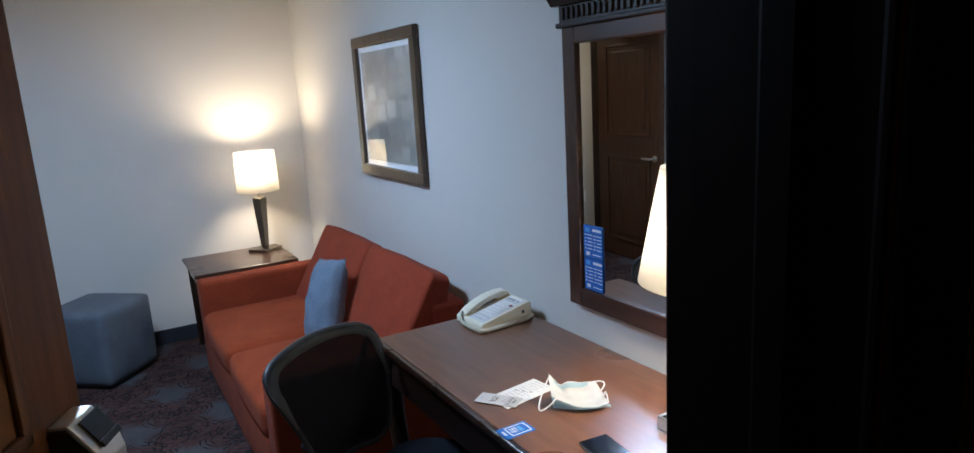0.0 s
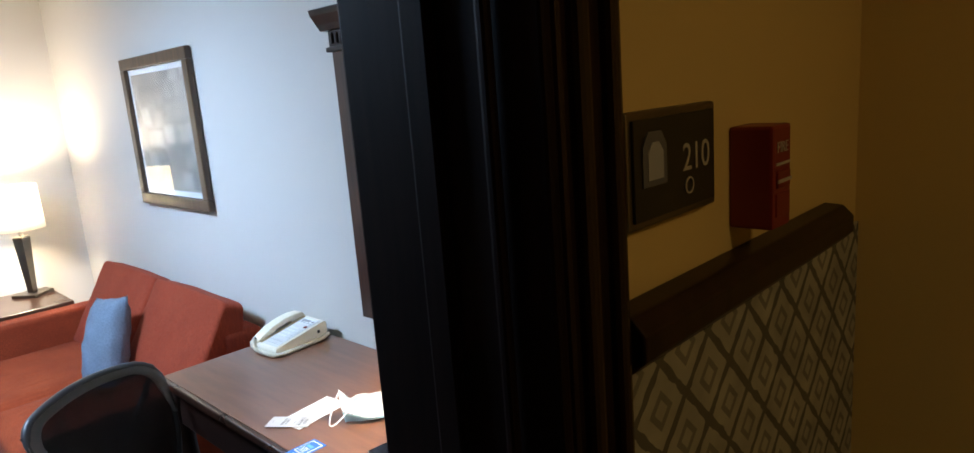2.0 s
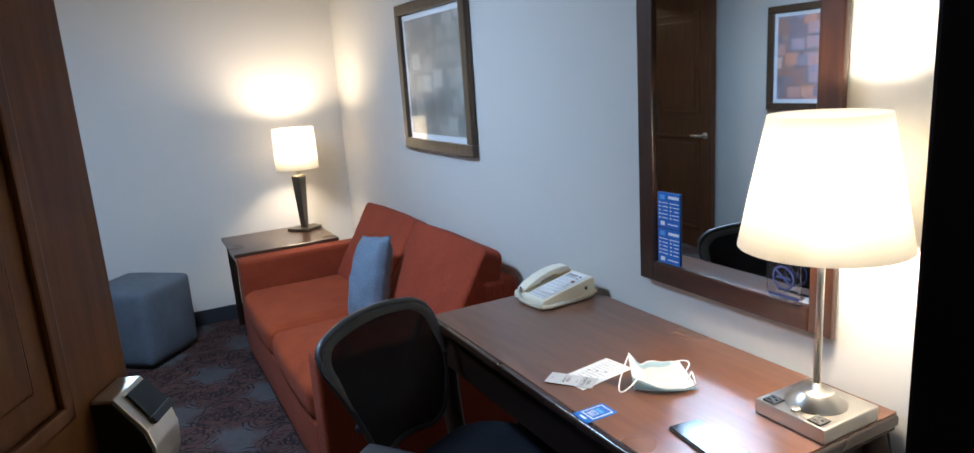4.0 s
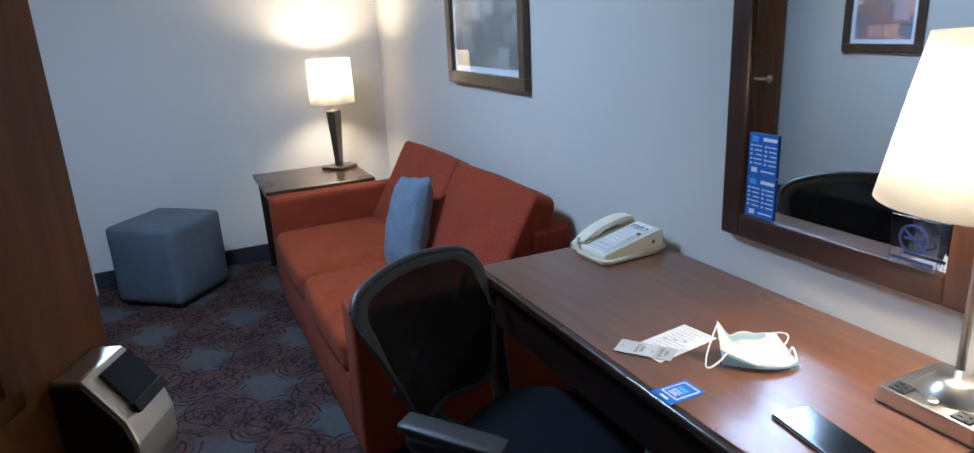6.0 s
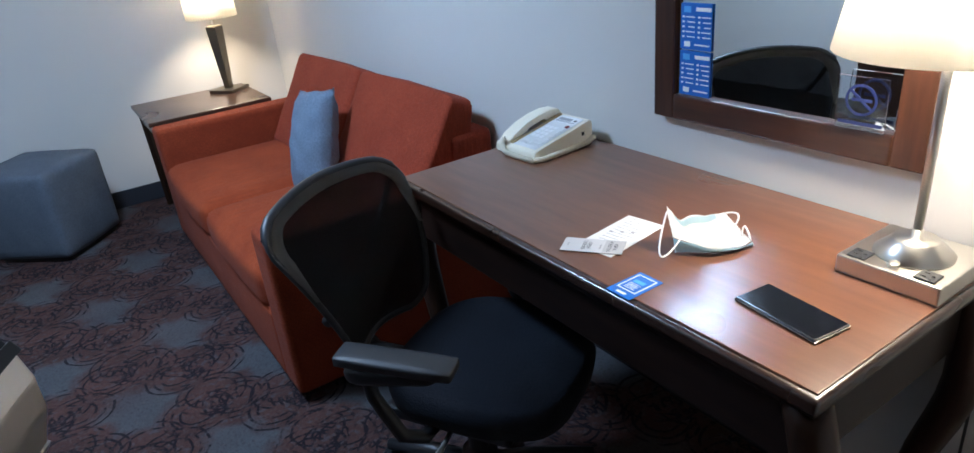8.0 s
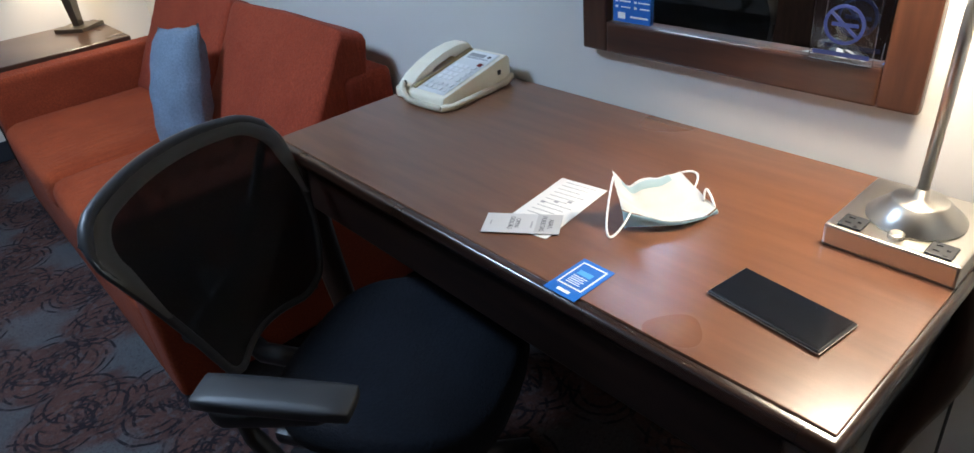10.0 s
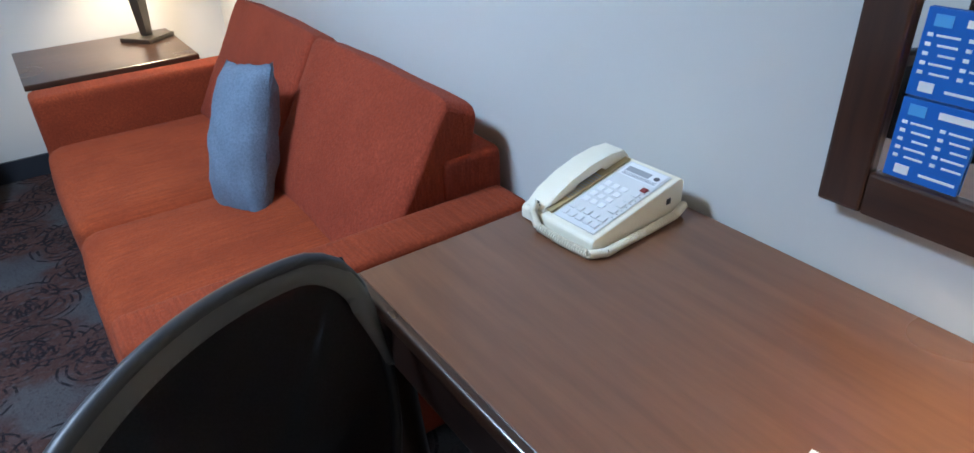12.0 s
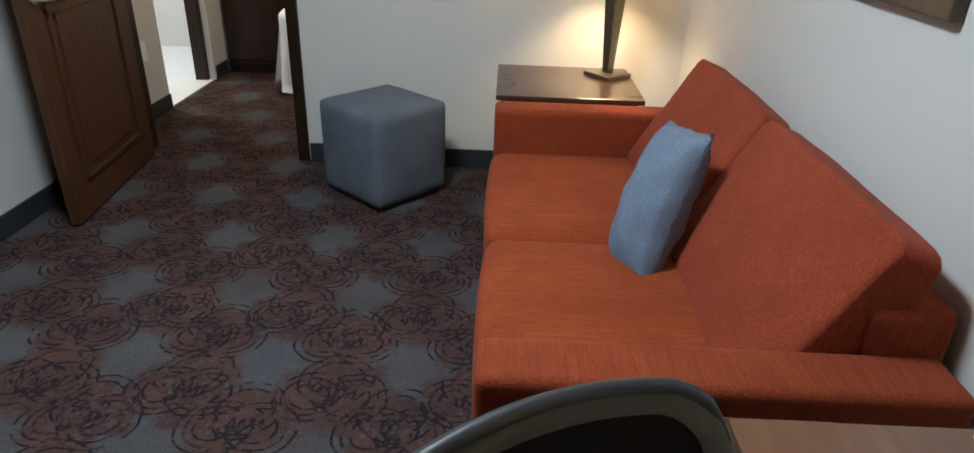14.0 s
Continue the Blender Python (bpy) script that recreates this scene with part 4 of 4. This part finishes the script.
def back_block(long, seed):
    """A firm wedge cushion: leaning front, narrow top, crisp rounded edges and slight dents."""
    bm = cushion(1.0, long, 1.0, 0.0, 18, 0.0, rounding=0.05)
    foot_f, foot_b, top_f, top_b = BACK_WEDGE
    for v in bm.verts:
        a, b, c = v.co.x + 0.5, v.co.y, v.co.z + 0.5
        x = (foot_f[0] * (1 - a) + foot_b[0] * a) * (1 - c) + (top_f[0] * (1 - a) + top_b[0] * a) * c
        z = (foot_f[1] * (1 - a) + foot_b[1] * a) * (1 - c) + (top_f[1] * (1 - a) + top_b[1] * a) * c
        e = max(0.0, 1 - (2 * abs(b) / long) ** 4) * math.sin(math.pi * min(1, max(0, c)))
        x -= 0.014 * e * (1 - a)
        z += 0.006 * max(0.0, 1 - (2 * b / long) ** 2) * c
        n = noise.noise(Vector((b * 5 + seed, c * 4, a))) * 0.006 + noise.noise(Vector((b * 14 + seed, c * 12, a * 2))) * 0.0022
        v.co = Vector((x - n * (1 - a), b, z + 0.5 * n * c))
    return bm


BACK_WEDGE = ((0.525, 0.42), (0.79, 0.42), (0.765, 0.822), (0.845, 0.790))
for i in range(2):
    yc = ARM + half * (i + 0.5)
    bm = moved(cushion(0.66, half - 0.012, 0.155, 0.012, 14, 0.003, seed=i * 3.1, rounding=0.045), pose(0.325, yc, SEAT_Z - 0.078))
    part("seat_cushion", bm, RUST, sofa, "", True)
    bm = moved(back_block(half - 0.002, i * 5.7 + 1), pose(0, yc, 0))
    part("back_cushion", bm, RUST_BACK, sofa, "", True)
for x in (0.06, w - 0.08):
    for y in (0.06, l - 0.06):
        part("foot", lathe([(0.020, 0.0), (0.026, 0.032)], 16, (x, y)), DARK_WOOD, sofa)

pillow = thing("throw_pillow", 1.125, 3.93, 0.625, "blue square throw pillow leaning on the sofa back", "pillow")
bm = bmesh.new()
bmesh.ops.create_grid(bm, x_segments=22, y_segments=22, size=1.0)
for v in bm.verts:
    a, b = v.co.x, v.co.y
    k = (1 - a ** 2) * (1 - b ** 2)
    pinch = 1 - 0.06 * (1 - abs(a) ** 3) * abs(b) ** 4 - 0.06 * (1 - abs(b) ** 3) * abs(a) ** 4
    wave = 1 + 0.05 * noise.noise(Vector((a * 5, b * 5, 7)))
    v.co = Vector((a * 0.232 * pinch * wave, b * 0.110 * pinch * wave + 0.030 * a, 0.088 * k ** 0.45 + 0.010 * noise.noise(Vector((a * 3, b * 3, 0))) + 0.007 * noise.noise(Vector((a * 8, b * 3, 2))) * k ** 0.4))
back = bm.copy()
data = bpy.data.meshes.new("tmp")
back.to_mesh(data)
back.free()
mark = len(bm.verts)
bm.from_mesh(data)
bm.verts.ensure_lookup_table()
for v in bm.verts[mark:]:
    v.co.z *= -1
bmesh.ops.remove_doubles(bm, verts=bm.verts, dist=0.003)
pm = part("cover", bm, BLUE_CLOTH, pillow, "", True)
up = Vector((0.40, 0.25, 0.86)).normalized()
out = Vector((-0.85, -0.25, 0.48))
out = (out - up * out.dot(up)).normalized()
along = out.cross(up)
pillow.matrix_basis = Matrix.Translation((1.122, 3.83, 0.580)) @ Matrix((up, along, out)).transposed().to_4x4()

# ---------------------------------------------------------------- side table, lamp, ottoman
table = thing("side_table", 0.64, 4.815, 0, "dark brown wooden side table beside the sofa", "table")
tw, td, th = 0.62, 0.56, 0.595
part("tabletop", box(0, tw, 0, td, th - 0.022, th, 0.005), TABLE_WOOD, table)
part("apron", box(0.03, tw - 0.03, 0.03, td - 0.03, th - 0.10, th - 0.022, 0.003), DARK_WOOD, table)
for x in (0.045, tw - 0.045):
    for y in (0.045, td - 0.045):
        part("leg", lathe([(0.016, 0), (0.024, th - 0.03)], 4, (x, y)), DARK_WOOD, table)

side = thing("table_lamp", SIDE_LAMP[0], SIDE_LAMP[1], th, "lit table lamp with white drum shade and tapered pewter body", "lamp", 38)
part("base", box(-0.078, 0.078, -0.078, 0.078, 0.0, 0.018, 0.003), PEWTER, side)
part("body", moved(lathe([(0.024, 0.018), (0.045, 0.355), (0.039, 0.362)], 4), pose(0, 0, 0, 0, 0, 45)), PEWTER, side, "tapered square pewter column")
part("neck", lathe([(0.010, 0.36), (0.010, 0.46)], 16), SATIN, side)
part("shade", lathe([(0.135, 0.405), (0.130, 0.665), (0.1285, 0.665), (0.1335, 0.405), (0.135, 0.405)], 56), SHADE, side, "white fabric drum shade", True)

ottoman = thing("cube_ottoman", 0.107, 5.15, 0, "blue-grey fabric cube ottoman on the carpet", "ottoman", 49)
part("cover", moved(cushion(0.43, 0.43, 0.438, 0.010, 14, 0.003, rounding=0.026), pose(0, 0, 0.241)), GREY_CLOTH, ottoman, "", True)
part("plinth", box(-0.19, 0.19, -0.19, 0.19, 0.0, 0.05, 0.01), BLACK_PLASTIC, ottoman, "black plinth")

# ---------------------------------------------------------------- task chair
def pad(rx, ry, z0, z1, y=-0.05, k=3.0):
    """A padded seat: a rounded square outline with a soft, slightly dished top."""
    bm = bmesh.new()
    rings = []
    for s, z in ((0.86, z0), (0.98, z0 + 0.015), (1.0, z0 + 0.045), (0.97, z1 - 0.008), (0.90, z1), (0.6, z1 - 0.004), (0.3, z1 - 0.007)):
        ring = []
        for i in range(40):
            a = 2 * math.pi * i / 40
            c, q = math.cos(a), math.sin(a)
            px = s * rx * math.copysign(abs(c) ** (2 / k), c)
            py = s * ry * math.copysign(abs(q) ** (2 / k), q)
            drop = 0.030 * max(0.0, -py / ry - 0.6) / 0.4
            ring.append(bm.verts.new((px, y + py, z - drop)))
        rings.append(ring)
    for a, b in zip(rings, rings[1:]):
        for i in range(40):
            bm.faces.new((a[i], a[(i + 1) % 40], b[(i + 1) % 40], b[i]))
    bm.faces.new(rings[0][::-1])
    bm.faces.new(rings[-1])
    return bm


chair = thing("office_chair", 0.888, 2.318, 0, "black mesh-back office task chair turned at the desk", "chair", 29.4)
# local: faces -y
part("seat", pad(0.228, 0.215, 0.405, 0.482, -0.068), BLACK_CLOTH, chair, "black padded seat", True)
part("seat_pan", box(-0.19, 0.19, -0.19, 0.12, 0.378, 0.408, 0.01), BLACK_PLASTIC, chair)


def back_point(u, v):
    """u across -1..1, v up 0..1 along the reclined, curved back."""
    half_w = 0.135 + 0.118 * v ** 0.8
    x = u * half_w
    y = 0.245 + 0.11 * v + 0.035 * math.sin(math.pi * v) * -1 - 0.045 * (u * u)
    z = 0.48 + 0.375 * v - (0.012 + 0.022 * v) * u * u
    return Vector((x, y, z))




def rim_point(f, s):
    """Along a rounded square, f 0..1 anticlockwise from the middle of the side at +u."""
    r = 0.30
    side, bend = 2 - 2 * r, math.pi * r / 2
    d = (f % 1.0) * 4 * (side + bend) + side / 2
    k, d = int(d // (side + bend)), d % (side + bend)
    if d < side:
        p = Vector((1.0, -1 + r + d))
    else:
        a = (d - side) / r
        p = Vector((1 - r + r * math.cos(a), 1 - r + r * math.sin(a)))
    for _ in range(k % 4):
        p = Vector((-p.y, p.x))
    return back_point(s * p.x, 0.5 + 0.5 * s * p.y)


rim = [rim_point(i / 80, 1.0) for i in range(80)]
part("back_frame", tube(rim, [0.012 if p.z > 0.80 else 0.008 for p in rim], 10, True), GREY_PLASTIC, chair, "dark grey plastic back frame", True)
band = bmesh.new()
strips = []
for i in range(81):
    f = 0.02 + 0.46 * i / 80
    wide = 0.05 + 0.10 * min(1.0, math.sin(math.pi * i / 80) * 2.2)
    strips.append([band.verts.new(rim_point(f, 1.02 - wide * j / 3) + Vector((0, -0.013 if 0 < j < 3 else -0.006, 0))) for j in range(4)])
for a, b in zip(strips, strips[1:]):
    for j in range(3):
        band.faces.new((a[j], b[j], b[j + 1], a[j + 1]))
bmesh.ops.solidify(band, geom=list(band.faces), thickness=0.012)
part("rim_band", band, RIM_GREY, chair, "wide dark grey plastic rim of the back", True)
mesh_mat = Graph("mesh_fabric", 0.8, spec=0.2)
mesh_mat.color(mesh_mat.mix(mesh_mat.noise(300, 2), (0.010, 0.010, 0.011), (0.022, 0.022, 0.024)))
see = mesh_mat.tree.nodes.new("ShaderNodeBsdfTransparent")
blend = mesh_mat.tree.nodes.new("ShaderNodeMixShader")
blend.inputs[0].default_value = 0.045
mesh_mat.tree.links.new(mesh_mat.bsdf.outputs[0], blend.inputs[1])
mesh_mat.tree.links.new(see.outputs[0], blend.inputs[2])
mesh_mat.tree.links.new(blend.outputs[0], mesh_mat.tree.nodes["Material Output"].inputs[0])
bm = bmesh.new()
N = 16
g2 = [[bm.verts.new(back_point((-1 + 2 * i / N) * 0.97, 0.02 + 0.96 * j / N)) for j in range(N + 1)] for i in range(N + 1)]
for i in range(N):
    for j in range(N):
        bm.faces.new((g2[i][j], g2[i + 1][j], g2[i + 1][j + 1], g2[i][j + 1]))
bmesh.ops.solidify(bm, geom=list(bm.faces), thickness=0.002)
part("back_mesh", bm, mesh_mat.mat, chair, "black mesh fabric back", True)
part("back_bracket", tube([(0, 0.10, 0.40), (0, 0.27, 0.40), (0, 0.33, 0.46), (0, 0.34, 0.60)], 0.022, 8), BLACK_PLASTIC, chair, "", True)
for s in (-1, 1):
    part("back_strut", tube([(0.02 * s, 0.335, 0.50), back_point(0.55 * s, 0.60) + Vector((0, 0.022, 0)), back_point(0.88 * s, 0.86) + Vector((0, 0.012, 0))], [0.016, 0.012, 0.009], 8), BLACK_PLASTIC, chair, "", True)
part("lumbar_bar", tube([back_point(-0.95, 0.35) + Vector((0, 0.03, 0)), back_point(0, 0.32) + Vector((0, 0.035, 0)), back_point(0.95, 0.35) + Vector((0, 0.03, 0))], 0.014, 8), BLACK_PLASTIC, chair, "", True)
for s in (-1, 1):
    arm = part("armrest", moved(cushion(0.060, 0.235, 0.022, 0.003, 8, 0.0), pose(s * 0.292, -0.020, 0.630, 3, 0, s * -10)), GREY_PLASTIC, chair, "dark grey armrest pad", True)
    part("arm_shell", moved(cushion(0.050, 0.190, 0.045, 0.004, 8, 0.0, rounding=0.018), pose(s * 0.290, -0.006, 0.603, -6, 0, s * -10)), BLACK_PLASTIC, arm, "black housing under the pad", True)
    part("arm_post", tube([(s * 0.15, -0.02, 0.40), (s * 0.24, -0.02, 0.405), (s * 0.285, 0.0, 0.44), (s * 0.292, 0.05, 0.53), (s * 0.288, 0.062, 0.59), (s * 0.278, 0.035, 0.632)], [0.014, 0.016, 0.016, 0.015, 0.015, 0.014], 8), BLACK_PLASTIC, arm, "", True)
part("gas_lift", lathe([(0.045, 0.09), (0.045, 0.16), (0.026, 0.17), (0.026, 0.38), (0.05, 0.39)], 20), BLACK_PLASTIC, chair)
for i in range(5):
    a = 2 * math.pi * i / 5 + 0.3
    c, s = math.cos(a), math.sin(a)
    leg = part("base_leg", tube([(0.03 * c, 0.03 * s, 0.11), (0.16 * c, 0.16 * s, 0.10), (0.29 * c, 0.29 * s, 0.075)], [0.026, 0.022, 0.016], 8), BLACK_PLASTIC, chair, "", True)
    part("caster", moved(lathe([(0.012, -0.02), (0.028, -0.018), (0.028, 0.018), (0.012, 0.02)], 16), pose(0.29 * c, 0.29 * s, 0.029, 90, 0, math.degrees(a))), BLACK_PLASTIC, leg)
part("height_lever", tube([(0.05, -0.02, 0.395), (-0.24, -0.06, 0.39), (-0.285, -0.065, 0.388)], [0.006, 0.006, 0.010], 8), SATIN, chair)

plate = thing("wall_outlet", -1.50, 6.10, 0.36, "pale wall outlet plate near the bathroom opening", "outlet")
part("plate", box(0.0, 0.006, -0.035, 0.035, 0, 0.115, 0.002), WHITE_PRINT, plate)
for z in (0.03, 0.068):
    part("socket", box(0.006, 0.008, -0.016, 0.016, z, z + 0.026, 0.001, 1), CREAM, plate)

# ---------------------------------------------------------------- low cabinet opposite the desk
low = thing("low_cabinet", WALL_W + 0.014, 1.95, 0, "dark brown wooden low cabinet standing against the wall", "cabinet")
part("body", box(0, 0.52, 0.012, 1.168, 0.07, 0.83, 0.004), DARK_WOOD, low)
part("plinth", box(0.0, 0.49, 0.03, 1.15, 0.0, 0.07, 0.003), DARK_WOOD_Y, low)
part("top", box(0, 0.545, 0.0, 1.18, 0.83, 0.855, 0.006, 3), DARK_WOOD_Y, low)
for y in (0.03, 0.405, 0.78):
    leaf = part("door", box(0.521, 0.538, y, y + 0.365, 0.09, 0.81, 0.004), DARK_WOOD, low)
    part("door_panel", box(0.538, 0.542, y + 0.06, y + 0.305, 0.15, 0.75, 0.003), DARK_WOOD, leaf)
    part("knob", moved(lathe([(0.005, 0.0), (0.006, 0.012), (0.013, 0.018), (0.012, 0.026), (0.0, 0.029)], 16), pose(0.538, y + 0.335, 0.52, 0, 90, 0)), PEWTER, leaf, "", True)

# ---------------------------------------------------------------- bedroom and lamps
cab = thing("wardrobe", -1.485, 7.33, 0, "dark brown wooden wardrobe in the bedroom", "wardrobe")
part("body", box(0, 0.9, 0, 0.55, 0.06, 2.1, 0.006), DARK_WOOD, cab)
part("plinth", box(0.01, 0.89, -0.01, 0.5, 0, 0.06, 0.004), DARK_WOOD_Y, cab)
part("plinth_bead", box(0.0, 0.9, -0.02, 0.0, 0.06, 0.085, 0.006), DARK_WOOD_Y, cab)
for x in (0.01, 0.455):
    d = part("door", box(x, x + 0.435, -0.018, -0.001, 0.10, 2.08, 0.004), DARK_WOOD, cab)
    part("handle", tube([(x + (0.40 if x < 0.1 else 0.035), -0.035, z) for z in (0.95, 1.05)], 0.006), SATIN, d)
bed = thing("bed", -0.90, 6.78, 0, "bed with white bedding hanging over its side", "bed")
part("mattress", moved(cushion(1.9, 1.5, 0.28, 0.02, 10, 0.004), pose(0.97, 0.68, 0.45)), BEDDING, bed, "", True)
part("bed_base", box(0.06, 1.9, 0.0, 1.36, 0.0, 0.32, 0.01), BLACK_CLOTH, bed)


def drape(start, end, outward, waves):
    """A hanging cloth from one top corner to the other, flaring and folding toward the floor."""
    bm = bmesh.new()
    rows = []
    for i in range(31):
        p = Vector(start).lerp(Vector(end), i / 30)
        rows.append([bm.verts.new(p + Vector(outward) * (0.09 * (k / 8) + 0.014 * math.sin(i * waves) * k / 8) + Vector((0, 0, -0.50 * k / 8))) for k in range(9)])
    for i in range(30):
        for k in range(8):
            bm.faces.new((rows[i][k], rows[i + 1][k], rows[i + 1][k + 1], rows[i][k + 1]))
    bmesh.ops.solidify(bm, geom=list(bm.faces), thickness=0.004)
    return bm


part("bedspread_end", drape((0.04, -0.03, 0.54), (1.9, -0.03, 0.54), (-0.1, -1, 0), 0.9), BEDDING, bed, "white hanging bedspread", True)
bm = drape((0.04, -0.03, 0.54), (0.04, 1.40, 0.54), (-1, 0, 0), 1.1)
part("bedspread_side", bm, BEDDING, bed, "white hanging bedspread", True)


def flush_lamp(name, x, y, r, mat, label):
    ob = thing(name, x, y, CEIL, label, "ceiling light")
    part("plate", lathe([(r, 0.0), (r, -0.02), (r * 0.95, -0.025)], 40), SATIN, ob)
    part("dome", lathe([(r * 0.93, -0.02), (r * 0.85, -0.05), (r * 0.6, -0.075), (r * 0.3, -0.085), (0.0, -0.088)], 40), mat, ob, "glowing opal glass dome", True)


flush_lamp("ceiling_lamp", ROOM_LAMP[0], ROOM_LAMP[1], 0.24, OPAL, "round opal ceiling lamp giving cool light")
flush_lamp("ceiling_lamp", 0.75, -0.45, 0.14, WARM_OPAL, "round opal corridor lamp, dim and warm")
